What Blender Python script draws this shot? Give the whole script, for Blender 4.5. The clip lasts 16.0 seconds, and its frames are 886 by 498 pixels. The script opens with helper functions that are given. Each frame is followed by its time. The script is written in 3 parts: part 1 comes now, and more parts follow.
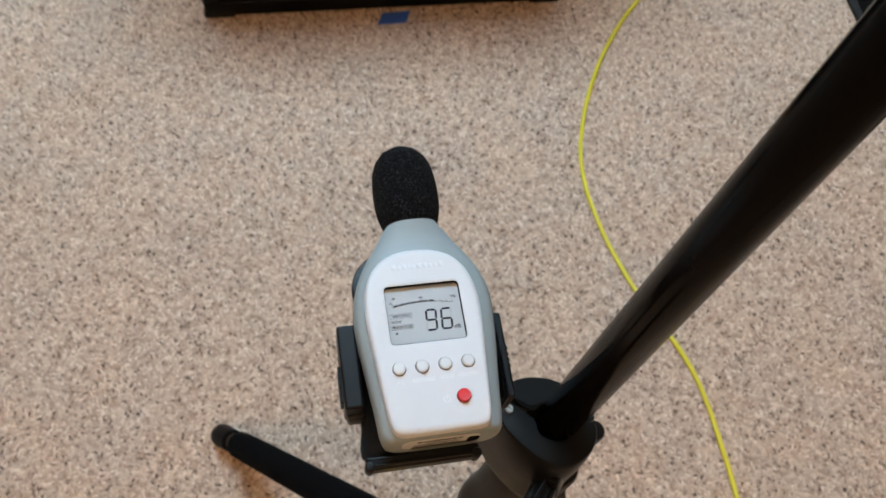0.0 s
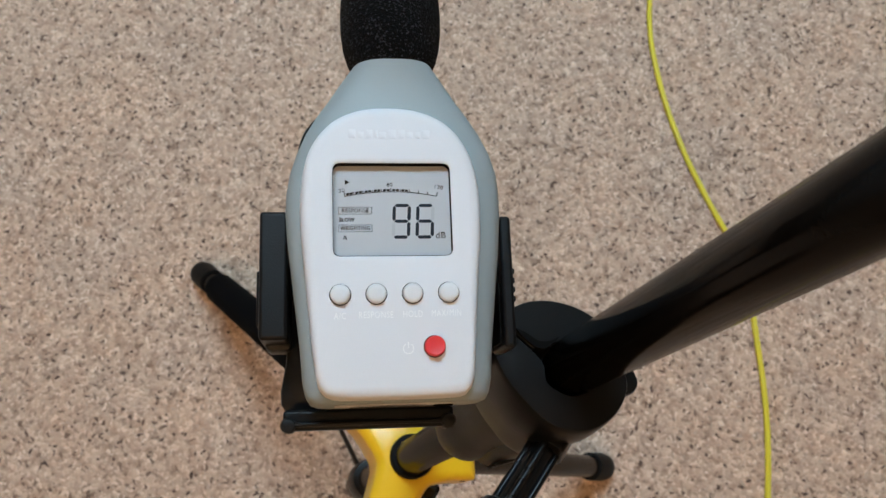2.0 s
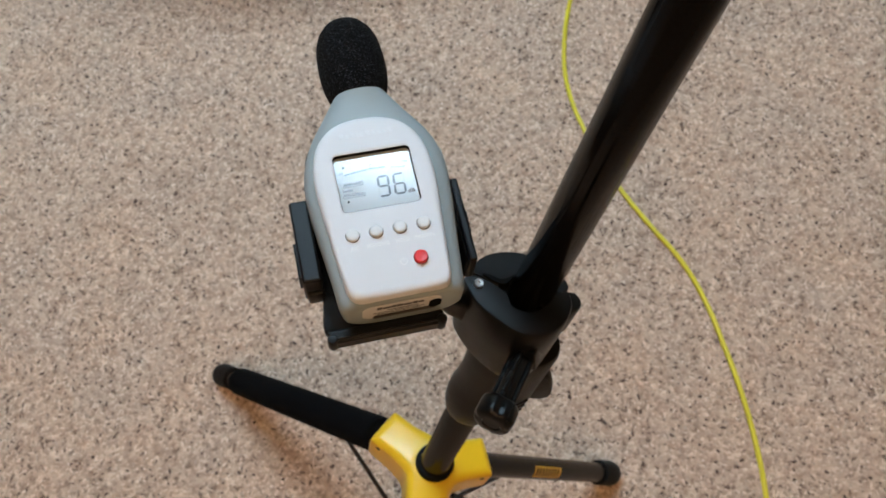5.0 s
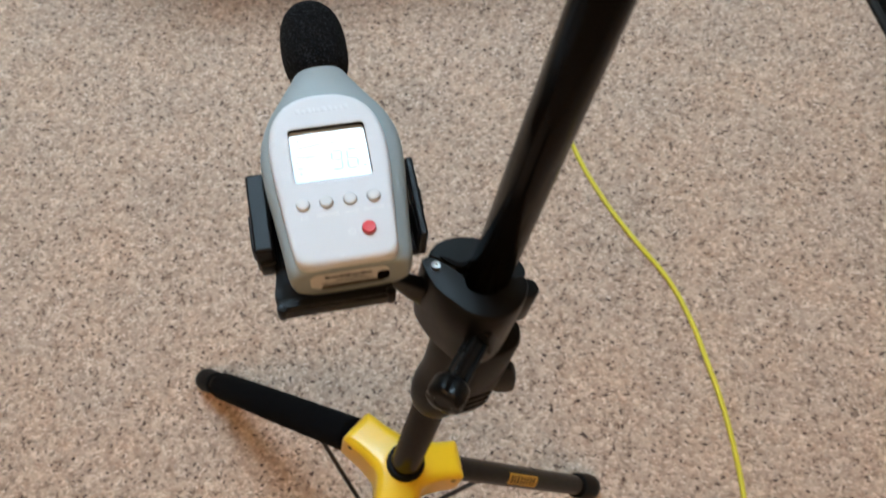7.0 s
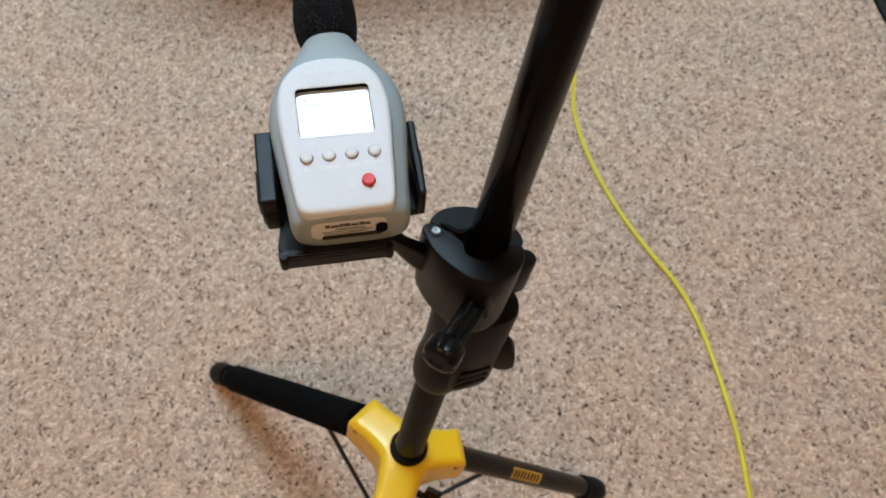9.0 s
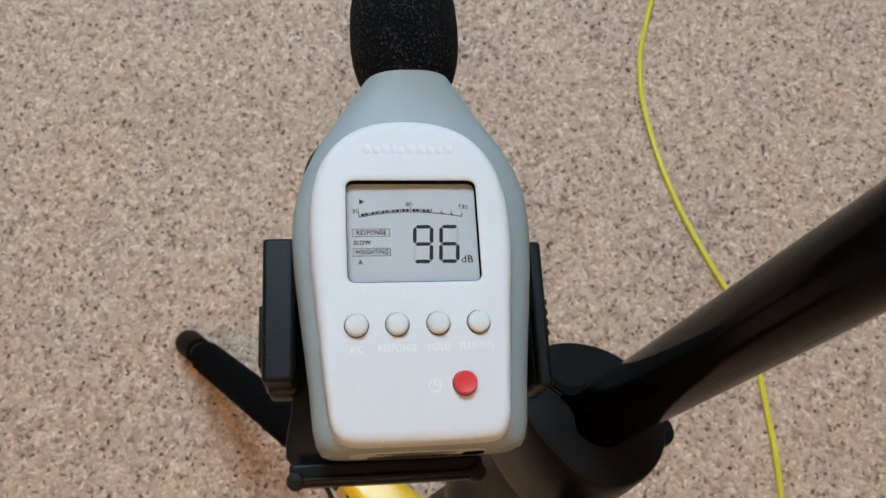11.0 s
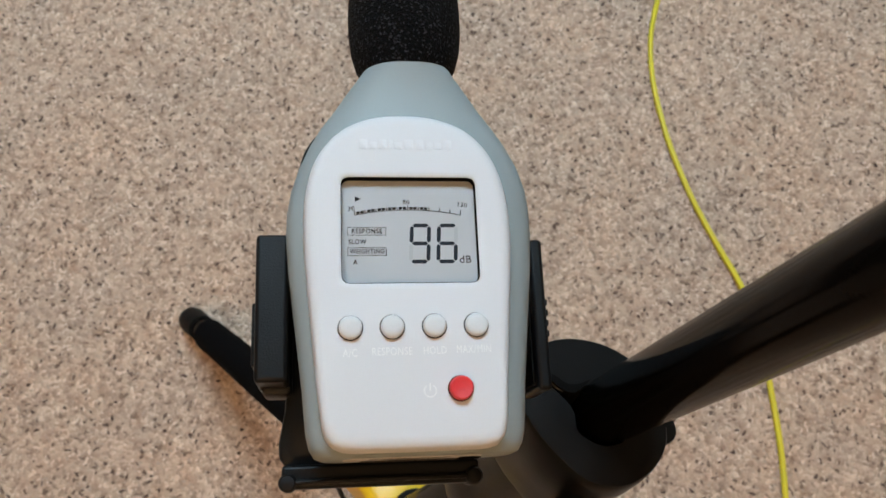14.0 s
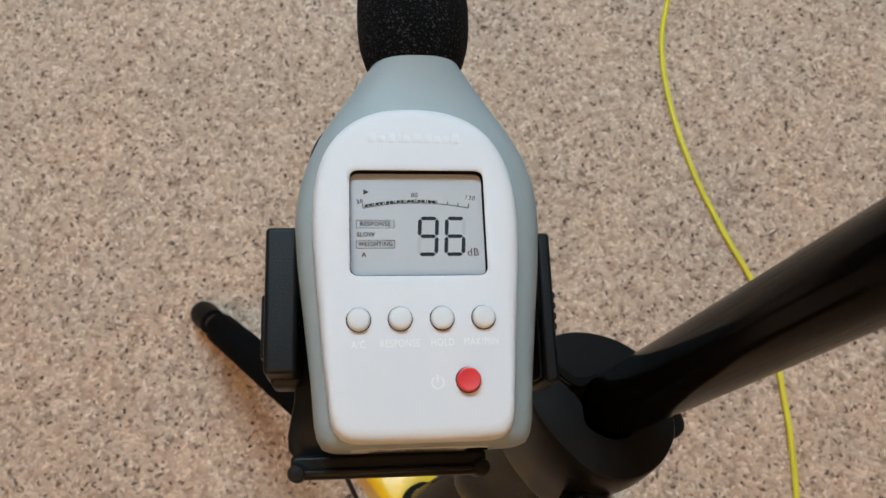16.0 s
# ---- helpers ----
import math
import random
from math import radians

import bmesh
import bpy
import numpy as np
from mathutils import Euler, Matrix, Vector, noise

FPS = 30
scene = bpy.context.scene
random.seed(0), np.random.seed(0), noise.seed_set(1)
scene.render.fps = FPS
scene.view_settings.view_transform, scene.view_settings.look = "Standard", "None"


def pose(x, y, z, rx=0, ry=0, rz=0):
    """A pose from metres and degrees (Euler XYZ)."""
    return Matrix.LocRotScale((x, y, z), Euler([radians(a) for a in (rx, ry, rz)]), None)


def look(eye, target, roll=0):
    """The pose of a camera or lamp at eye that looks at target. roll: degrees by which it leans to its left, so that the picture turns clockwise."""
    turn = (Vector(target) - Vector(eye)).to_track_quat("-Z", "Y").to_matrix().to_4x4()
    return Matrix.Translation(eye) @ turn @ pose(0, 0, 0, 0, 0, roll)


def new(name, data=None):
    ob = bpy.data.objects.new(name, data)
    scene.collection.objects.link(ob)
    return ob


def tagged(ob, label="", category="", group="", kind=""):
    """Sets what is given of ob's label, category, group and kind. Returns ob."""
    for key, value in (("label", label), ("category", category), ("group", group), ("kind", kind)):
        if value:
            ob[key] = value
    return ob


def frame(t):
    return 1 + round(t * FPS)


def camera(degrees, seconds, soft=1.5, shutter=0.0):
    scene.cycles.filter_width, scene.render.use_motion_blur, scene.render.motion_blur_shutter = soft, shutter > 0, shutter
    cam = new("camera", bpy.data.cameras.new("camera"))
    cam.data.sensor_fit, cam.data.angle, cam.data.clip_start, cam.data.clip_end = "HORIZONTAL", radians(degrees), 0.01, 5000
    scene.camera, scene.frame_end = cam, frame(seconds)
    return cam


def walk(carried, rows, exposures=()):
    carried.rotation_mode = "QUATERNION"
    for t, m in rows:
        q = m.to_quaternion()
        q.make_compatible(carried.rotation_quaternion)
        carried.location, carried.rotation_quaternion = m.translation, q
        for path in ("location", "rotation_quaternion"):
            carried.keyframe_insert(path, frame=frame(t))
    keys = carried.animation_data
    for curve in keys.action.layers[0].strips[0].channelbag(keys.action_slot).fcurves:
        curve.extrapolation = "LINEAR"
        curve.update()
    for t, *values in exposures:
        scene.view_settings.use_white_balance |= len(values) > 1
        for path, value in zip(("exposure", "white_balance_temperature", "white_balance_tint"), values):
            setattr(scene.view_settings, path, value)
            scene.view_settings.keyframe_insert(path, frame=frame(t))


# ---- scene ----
cam = camera(55.4, 16.0, soft=1.5, shutter=0.4)
# the phone focuses on the meter, the carpet lies a little out of focus
cam.data.dof.use_dof = True
cam.data.dof.focus_distance = 0.30
cam.data.dof.aperture_fstop = 29.0
PATH = [
    (0, (0.014, -0.092, 1.115), (-0.019, 0.804, -0.673), -0.5),
    (0.5, (0.003, -0.049, 1.065), (0.026, 0.702, -0.789), 4.1),
    (1, (0.016, -0.023, 1.004), (0.038, 0.605, -0.895), 8.6),
    (1.5, (0.029, -0.012, 0.988), (-0.016, 0.533, -0.936), 3.0),
    (2, (0.028, -0.013, 0.983), (-0.054, 0.512, -0.945), -0.2),
    (2.5, (0.033, -0.011, 1.001), (-0.058, 0.493, -0.932), -1.2),
    (3, (0.037, -0.036, 1.029), (-0.072, 0.543, -0.882), -3.5),
    (3.2, (0.031, -0.07, 1.044), (-0.078, 0.575, -0.846), -6.7),
    (5.3, (0.047, -0.128, 1.082), (-0.01, 0.686, -0.744), -6.8),
    (5.5, (0.051, -0.125, 1.066), (-0.006, 0.695, -0.757), -6.7),
    (6, (0.051, -0.112, 1.038), (-0.008, 0.704, -0.788), -6.9),
    (6.5, (0.04, -0.092, 1.06), (-0.026, 0.748, -0.754), -6.7),
    (7, (0.068, -0.157, 1.075), (-0.004, 0.716, -0.723), -6.1),
    (7.5, (0.081, -0.23, 1.132), (-0.006, 0.786, -0.589), -5.0),
    (8, (0.086, -0.23, 1.124), (-0.021, 0.809, -0.581), -5.9),
    (8.5, (0.089, -0.214, 1.078), (-0.028, 0.815, -0.633), -6.6),
    (9, (0.082, -0.198, 1.072), (-0.045, 0.739, -0.691), -7.2),
    (9.5, (0.073, -0.188, 1.066), (-0.026, 0.752, -0.697), -5.0),
    (10, (0.032, -0.095, 1.002), (-0.068, 0.782, -0.793), -2.3),
    (10.2, (0.021, -0.052, 0.969), (-0.071, 0.768, -0.852), -0.9),
    (12.3, (0.015, -0.011, 0.944), (-0.045, 0.649, -0.943), 3.1),
    (12.5, (0.016, -0.011, 0.944), (-0.045, 0.647, -0.944), 2.9),
    (13, (0.018, -0.011, 0.945), (-0.052, 0.642, -0.944), 2.2),
    (13.5, (0.018, -0.011, 0.946), (-0.055, 0.637, -0.945), 1.8),
    (14, (0.018, -0.011, 0.946), (-0.06, 0.628, -0.948), 1.4),
    (14.5, (0.018, -0.012, 0.947), (-0.067, 0.622, -0.948), 0.8),
    (15, (0.018, -0.012, 0.947), (-0.074, 0.618, -0.949), 0.2),
    (15.5, (0.018, -0.012, 0.947), (-0.079, 0.614, -0.95), -0.4),
    (16, (0.019, -0.012, 0.947), (-0.083, 0.613, -0.95), -0.7),
]
# the phone's own exposure and white balance: a little darker close to the white instrument
STOPS = [(0.0, -0.48, 6380, 10), (0.5, -0.60, 6380, 10), (1.5, -0.65, 6430, 10), (3.0, -0.62, 6500, 10), (5.5, -0.60, 6430, 10), (7.5, -0.50, 6450, 10), (9.5, -0.50, 6450, 10),
         (10.0, -0.60, 6380, 10), (12.5, -0.62, 6620, 10), (16.0, -0.63, 6700, 10)]
walk(cam, [(t, look(eye, target, roll)) for t, eye, target, roll in PATH], STOPS)

# ---- world and light ----
world = bpy.data.worlds.new("room_world")
scene.world = world
world.use_nodes = True
world.node_tree.nodes["Background"].inputs[0].default_value = (0.9, 0.95, 1.0, 1)
world.node_tree.nodes["Background"].inputs[1].default_value = 0.02

PANEL_GLOW = 43.0      # flush ceiling panel ahead of the stand
WARM_GLOW = 7.6       # warm ceiling lamp behind the stand


# ---- materials ----
def mat(name):
    m = bpy.data.materials.new(name)
    m.use_nodes = True
    return m, m.node_tree.nodes, m.node_tree.links, m.node_tree.nodes["Principled BSDF"]


def surface(name, colour, rough=0.5, metal=0.0, grain=400.0, vary=0.12, bump=0.1, spec=0.5, depth=0.0005, blotch=25.0, coat=0.0):
    """A painted, moulded or metal surface: fine grain, larger blotches, uneven gloss and fine relief."""
    m, n, l, p = mat(name)
    tc = n.new("ShaderNodeTexCoord")
    a = n.new("ShaderNodeTexNoise")
    a.inputs["Scale"].default_value, a.inputs["Detail"].default_value = grain, 4
    b = n.new("ShaderNodeTexNoise")
    b.inputs["Scale"].default_value, b.inputs["Detail"].default_value = blotch, 3
    for q in (a, b):
        l.new(tc.outputs["Object"], q.inputs["Vector"])
    add = n.new("ShaderNodeMath")
    add.operation = "ADD"
    l.new(a.outputs["Fac"], add.inputs[0])
    l.new(b.outputs["Fac"], add.inputs[1])
    ramp = n.new("ShaderNodeMapRange")
    ramp.inputs["From Min"].default_value, ramp.inputs["From Max"].default_value = 0.6, 1.4
    ramp.inputs["To Min"].default_value, ramp.inputs["To Max"].default_value = 1 - vary, 1 + vary
    l.new(add.outputs[0], ramp.inputs["Value"])
    mul = n.new("ShaderNodeMix")
    mul.data_type, mul.blend_type = "RGBA", "MULTIPLY"
    mul.inputs["Factor"].default_value = 1
    mul.inputs["A"].default_value = (*colour, 1)
    l.new(ramp.outputs[0], mul.inputs["B"])
    l.new(mul.outputs["Result"], p.inputs["Base Color"])
    rr = n.new("ShaderNodeMapRange")
    rr.inputs["To Min"].default_value, rr.inputs["To Max"].default_value = max(rough - 0.08, 0.02), min(rough + 0.08, 1)
    l.new(b.outputs["Fac"], rr.inputs["Value"])
    l.new(rr.outputs[0], p.inputs["Roughness"])
    p.inputs["Metallic"].default_value = metal
    p.inputs["Specular IOR Level"].default_value = spec
    p.inputs["Coat Weight"].default_value = coat
    bp = n.new("ShaderNodeBump")
    bp.inputs["Strength"].default_value, bp.inputs["Distance"].default_value = bump, depth
    l.new(a.outputs["Fac"], bp.inputs["Height"])
    l.new(bp.outputs[0], p.inputs["Normal"])
    return m


def glow(name, colour, strength):
    m, n, l, p = mat(name)
    p.inputs["Base Color"].default_value = (0.8, 0.8, 0.8, 1)
    p.inputs["Emission Color"].default_value = (*colour, 1)
    p.inputs["Emission Strength"].default_value = strength
    return m


def carpet_material():
    """Each tuft takes its own yarn colour: beige, cream, brown flecks and a few near-black ones."""
    m, n, l, p = mat("carpet_yarn")
    geo = n.new("ShaderNodeNewGeometry")
    ramp = n.new("ShaderNodeValToRGB")
    ramp.color_ramp.interpolation = "LINEAR"
    stops = [(0.0, (0.091, 0.061, 0.050)), (0.022, (0.177, 0.120, 0.094)), (0.070, (0.323, 0.226, 0.170)), (0.20, (0.444, 0.314, 0.237)),
             (0.45, (0.533, 0.386, 0.292)), (0.74, (0.594, 0.436, 0.334)), (0.91, (0.677, 0.511, 0.399)), (1.0, (0.778, 0.616, 0.497))]
    el = ramp.color_ramp.elements
    while len(el) < len(stops):
        el.new(0.5)
    for e, (pos, c) in zip(el, stops):
        e.position, e.color = pos, (*c, 1)
    l.new(geo.outputs["Random Per Island"], ramp.inputs["Fac"])
    tc = n.new("ShaderNodeTexCoord")
    big = n.new("ShaderNodeTexNoise")
    big.inputs["Scale"].default_value, big.inputs["Detail"].default_value = 9, 3
    fine = n.new("ShaderNodeTexNoise")
    fine.inputs["Scale"].default_value, fine.inputs["Detail"].default_value = 900, 2
    for q in (big, fine):
        l.new(tc.outputs["Object"], q.inputs["Vector"])
    tint = n.new("ShaderNodeValToRGB")
    tint.color_ramp.elements[0].position, tint.color_ramp.elements[0].color = 0.35, (0.94, 0.95, 0.96, 1)
    tint.color_ramp.elements[1].position, tint.color_ramp.elements[1].color = 0.65, (1.03, 1.0, 0.97, 1)
    l.new(big.outputs["Fac"], tint.inputs["Fac"])
    mul = n.new("ShaderNodeMix")
    mul.data_type, mul.blend_type = "RGBA", "MULTIPLY"
    mul.inputs["Factor"].default_value = 1
    l.new(ramp.outputs["Color"], mul.inputs["A"])
    l.new(tint.outputs["Color"], mul.inputs["B"])
    hue = n.new("ShaderNodeTexNoise")
    hue.inputs["Scale"].default_value, hue.inputs["Detail"].default_value = 75, 3
    l.new(tc.outputs["Object"], hue.inputs["Vector"])
    soft = n.new("ShaderNodeMix")
    soft.data_type, soft.blend_type = "RGBA", "SOFT_LIGHT"
    soft.inputs["Factor"].default_value = 0.8
    l.new(mul.outputs["Result"], soft.inputs["A"])
    l.new(hue.outputs["Fac"], soft.inputs["B"])
    l.new(soft.outputs["Result"], p.inputs["Base Color"])
    p.inputs["Roughness"].default_value = 0.95
    p.inputs["Specular IOR Level"].default_value = 0.15
    p.inputs["Sheen Weight"].default_value = 0.1
    bp = n.new("ShaderNodeBump")
    bp.inputs["Strength"].default_value, bp.inputs["Distance"].default_value = 0.6, 0.001
    l.new(fine.outputs["Fac"], bp.inputs["Height"])
    l.new(bp.outputs[0], p.inputs["Normal"])
    return m


def foam_material():
    """Open-cell foam: matt black with pits, a few random cells coloured paler as painted glints."""
    m, n, l, p = mat("black_foam")
    tc = n.new("ShaderNodeTexCoord")
    v = n.new("ShaderNodeTexVoronoi")
    v.inputs["Scale"].default_value = 1900
    l.new(tc.outputs["Object"], v.inputs["Vector"])
    sep = n.new("ShaderNodeSeparateColor")
    l.new(v.outputs["Color"], sep.inputs[0])
    ramp = n.new("ShaderNodeValToRGB")
    ramp.color_ramp.elements[0].position, ramp.color_ramp.elements[0].color = 0.80, (0.0016, 0.0016, 0.0019, 1)
    ramp.color_ramp.elements[1].position, ramp.color_ramp.elements[1].color = 1.0, (0.04, 0.04, 0.048, 1)
    l.new(sep.outputs[0], ramp.inputs["Fac"])
    l.new(ramp.outputs["Color"], p.inputs["Base Color"])
    p.inputs["Roughness"].default_value = 0.75
    p.inputs["Specular IOR Level"].default_value = 0.1
    bp = n.new("ShaderNodeBump")
    bp.inputs["Strength"].default_value, bp.inputs["Distance"].default_value = 0.9, 0.0008
    l.new(v.outputs["Distance"], bp.inputs["Height"])
    l.new(bp.outputs[0], p.inputs["Normal"])
    return m


CARPET = carpet_material()
BACKING = surface("carpet_backing", (0.485, 0.368, 0.288), 0.95, grain=300, vary=0.3, bump=0.5)
FOAM = foam_material()
SLEEVE_FOAM = surface("sleeve_foam", (0.0035, 0.0035, 0.004), 0.85, grain=900, vary=0.3, bump=0.7, depth=0.0008, spec=0.03)
GREY_SHELL = surface("grey_shell", (0.260, 0.298, 0.308), 0.5, grain=2500, vary=0.03, bump=0.12, depth=0.0002, spec=0.35)
WHITE_SHELL = surface("white_shell", (0.595, 0.598, 0.622), 0.55, grain=2500, vary=0.025, bump=0.15, depth=0.0002, spec=0.3)
WHITE_RUBBER = surface("white_button", (0.575, 0.58, 0.59), 0.5, grain=2000, vary=0.04, bump=0.1, depth=0.0002, spec=0.35)
RED_RUBBER = surface("red_button", (0.62, 0.025, 0.03), 0.45, grain=2000, vary=0.06, bump=0.1, depth=0.0002)
WHITE_INK = surface("white_ink", (0.72, 0.72, 0.72), 0.45, vary=0.02, bump=0.0)
RAISED = surface("raised_white", (0.615, 0.625, 0.65), 0.5, vary=0.02, bump=0.0, spec=0.3)
LCD_INK = surface("lcd_ink", (0.008, 0.009, 0.011), 0.12, vary=0.02, bump=0.0, blotch=40, spec=0.62)
DIGIT_INK = surface("lcd_digit_ink", (0.020, 0.026, 0.035), 0.12, vary=0.02, bump=0.0, blotch=40, spec=0.62)
GHOST_INK = surface("lcd_ghost", (0.38, 0.40, 0.415), 0.12, vary=0.02, bump=0.0, blotch=40, spec=0.62)
LCD = surface("lcd_glass", (0.43, 0.45, 0.47), 0.12, grain=60, vary=0.02, bump=0.0, blotch=40, spec=0.62)
# matt near-black, shade inside narrow openings put into the colour
GAP_SHADE = surface("gap_shade", (0.006, 0.006, 0.006), 0.9, vary=0.1, spec=0.0)
BLACK_PLASTIC = surface("black_plastic", (0.0045, 0.0045, 0.005), 0.40, grain=1800, vary=0.25, bump=0.5, depth=0.0002, spec=0.19)
GLOSS_BLACK = surface("gloss_black_plastic", (0.005, 0.005, 0.0055), 0.16, grain=600, vary=0.2, bump=0.03)
CLAMP_BLACK = surface("clamp_plastic", (0.0030, 0.0028, 0.0029), 0.36, grain=2200, vary=0.25, bump=0.3, depth=0.0003, spec=0.22)
BROWN_BLACK = surface("clutch_plastic", (0.0050, 0.0040, 0.0034), 0.38, grain=1500, vary=0.25, bump=0.3, depth=0.0003, spec=0.13)
POLE_BLACK = surface("black_enamel_pole", (0.005, 0.0043, 0.0038), 0.15, grain=700, vary=0.2, bump=0.05, spec=0.03)
TUBE_BLACK = surface("satin_black_tube", (0.009, 0.007, 0.0058), 0.22, grain=700, vary=0.25, bump=0.08, spec=0.18)
RUBBER = surface("black_rubber", (0.005, 0.005, 0.005), 0.55, grain=700, vary=0.2, bump=0.3, spec=0.1)
YELLOW = surface("yellow_plastic", (0.78, 0.47, 0.012), 0.33, grain=900, vary=0.05, bump=0.06, coat=0.1)
YELLOW_PRINT = surface("yellow_print", (0.55, 0.30, 0.02), 0.5, vary=0.2, bump=0.0)
CABLE_YELLOW = surface("yellow_cable_jacket", (0.69, 0.575, 0.03), 0.45, grain=500, vary=0.08, bump=0.1)
SCREW_BLACK = surface("screw_plastic", (0.004, 0.004, 0.0045), 0.27, grain=900, vary=0.2, bump=0.08, spec=0.22)
STEEL = surface("bright_steel", (0.5, 0.5, 0.5), 0.28, metal=1.0, vary=0.15, bump=0.05)
BRACE = surface("dark_steel_rod", (0.05, 0.045, 0.042), 0.4, metal=0.6, vary=0.2)
TAPE = surface("blue_masking_tape", (0.025, 0.085, 0.36), 0.7, grain=600, vary=0.15, bump=0.4, depth=0.0004)
CABINET = surface("black_vinyl", (0.0025, 0.0025, 0.0025), 0.4, grain=500, vary=0.3, bump=0.5, depth=0.0006, spec=0.12)
GRILLE = surface("black_grille_cloth", (0.0015, 0.0015, 0.0015), 0.85, grain=900, vary=0.4, bump=0.6, spec=0.04)
MAT_RUBBER = surface("ribbed_black_rubber", (0.004, 0.0042, 0.0038), 0.6, grain=600, vary=0.3, bump=0.3, spec=0.08)
MAT_EDGE = surface("grey_rubber_edge", (0.022, 0.022, 0.022), 0.6, grain=600, vary=0.3, bump=0.3, spec=0.15)
STICKER = surface("silver_sticker", (0.60, 0.585, 0.555), 0.45, vary=0.05, bump=0.02)
BROWN_BAND = surface("dark_brown_band", (0.020, 0.013, 0.009), 0.35, vary=0.15, bump=0.05, spec=0.4)
STICKER_INK = surface("sticker_ink", (0.05, 0.045, 0.04), 0.6, vary=0.1, bump=0.0)
# tan and cream chosen so that light bounced into shadows turns warm
WALL_BOUNCE = surface("wall_bounce", (0.62, 0.50, 0.36), 0.8, grain=120, vary=0.04, bump=0.15, blotch=2)
CEILING_BOUNCE = surface("ceiling_bounce", (0.70, 0.63, 0.53), 0.85, grain=90, vary=0.04, bump=0.3, blotch=2)
PANEL = glow("panel_diffuser", (0.598, 0.868, 1.075), PANEL_GLOW)
WARM = glow("warm_diffuser", (1.0, 0.62, 0.31), WARM_GLOW)
TRIM = surface("white_metal_trim", (0.75, 0.75, 0.74), 0.4, vary=0.03)


# ---- building helpers ----
def part(name, bm, material, parent, label="", smooth=True, at=None, bevel=0.0, angle=40):
    """Links a bmesh as one mesh object under a thing or part."""
    if at is not None:
        bm.transform(at)
    bmesh.ops.recalc_face_normals(bm, faces=bm.faces)
    me = bpy.data.meshes.new(name)
    bm.to_mesh(me)
    bm.free()
    me.materials.append(material)
    ob = new(name, me)
    ob.parent = parent
    if label:
        ob["label"] = label
    if smooth:
        me.shade_smooth()
        me.set_sharp_from_angle(angle=radians(angle))
    if bevel:
        b = ob.modifiers.new("edge", "BEVEL")
        b.width, b.segments, b.limit_method, b.angle_limit = bevel, 3, "ANGLE", radians(35)
        b.harden_normals = False
        me.set_sharp_from_angle(angle=radians(80))
    return ob


def thing(name, m, label, category, kind=""):
    ob = new(name)
    ob.empty_display_size = 0.05
    ob.matrix_world = m
    return tagged(ob, label, category, kind=kind)


def box(bm, x0, x1, y0, y1, z0, z1):
    v = [bm.verts.new((x, y, z)) for z in (z0, z1) for x, y in ((x0, y0), (x1, y0), (x1, y1), (x0, y1))]
    for f in ((3, 2, 1, 0), (4, 5, 6, 7), (0, 1, 5, 4), (1, 2, 6, 5), (2, 3, 7, 6), (3, 0, 4, 7)):
        bm.faces.new([v[i] for i in f])
    return bm


def rings(bm, loops, cap0=True, cap1=True, closed=True):
    """Skins a list of rings of points with the same count."""
    rows = [[bm.verts.new(p) for p in ring] for ring in loops]
    n = len(rows[0])
    for a, b in zip(rows, rows[1:]):
        for i in range(n if closed else n - 1):
            j = (i + 1) % n
            bm.faces.new((a[i], a[j], b[j], b[i]))
    if cap0:
        bm.faces.new(rows[0][::-1])
    if cap1:
        bm.faces.new(rows[-1])
    return rows


def lathe(profile, seg=40, bm=None, cap=True):
    """profile: (radius, height) pairs about z."""
    bm = bm or bmesh.new()
    rings(bm, [[(r * math.cos(2 * math.pi * i / seg), r * math.sin(2 * math.pi * i / seg), h) for i in range(seg)] for r, h in profile], cap, cap)
    return bm


def along(a, b):
    """A frame at a whose z runs to b, and the length."""
    a, b = Vector(a), Vector(b)
    return Matrix.Translation(a) @ (b - a).to_track_quat("Z", "Y").to_matrix().to_4x4(), (b - a).length


def smooth_loop(pts, k=6):
    """A closed smooth curve through the points."""
    out, n = [], len(pts)
    for i in range(n):
        p0, p1, p2, p3 = (Vector(pts[(i + j) % n]) for j in (-1, 0, 1, 2))
        for s in range(k):
            t = s / k
            out.append(0.5 * (2 * p1 + (p2 - p0) * t + (2 * p0 - 5 * p1 + 4 * p2 - p3) * t * t + (3 * p1 - p0 - 3 * p2 + p3) * t ** 3))
    return [(p[0], p[1]) for p in out]


def prism(bm, outline, z0, z1, bev=0.0):
    """A rounded-edge prism over a 2D outline."""
    c = Vector((sum(p[0] for p in outline) / len(outline), sum(p[1] for p in outline) / len(outline)))

    def ring(inset, z):
        out = []
        for p in outline:
            q = Vector(p) - c
            q = q * max(0.0, 1 - inset / max(q.length, 1e-6)) + c
            out.append((q.x, q.y, z))
        return out
    loops = [ring(bev, z0), ring(bev * 0.3, z0 + bev * 0.3), ring(0, z0 + bev), ring(0, z1 - bev), ring(bev * 0.3, z1 - bev * 0.3), ring(bev, z1)] if bev else [ring(0, z0), ring(0, z1)]
    rings(bm, loops)
    return bm


def rounded_rect(w, h, r, k=6, cx=0.0, cy=0.0):
    out = []
    for sx, sy, a0 in ((1, 1, 0), (-1, 1, 90), (-1, -1, 180), (1, -1, 270)):
        for i in range(k + 1):
            a = radians(a0 + 90 * i / k)
            out.append((cx + sx * (w / 2 - r) + r * math.cos(a), cy + sy * (h / 2 - r) + r * math.sin(a)))
    return out


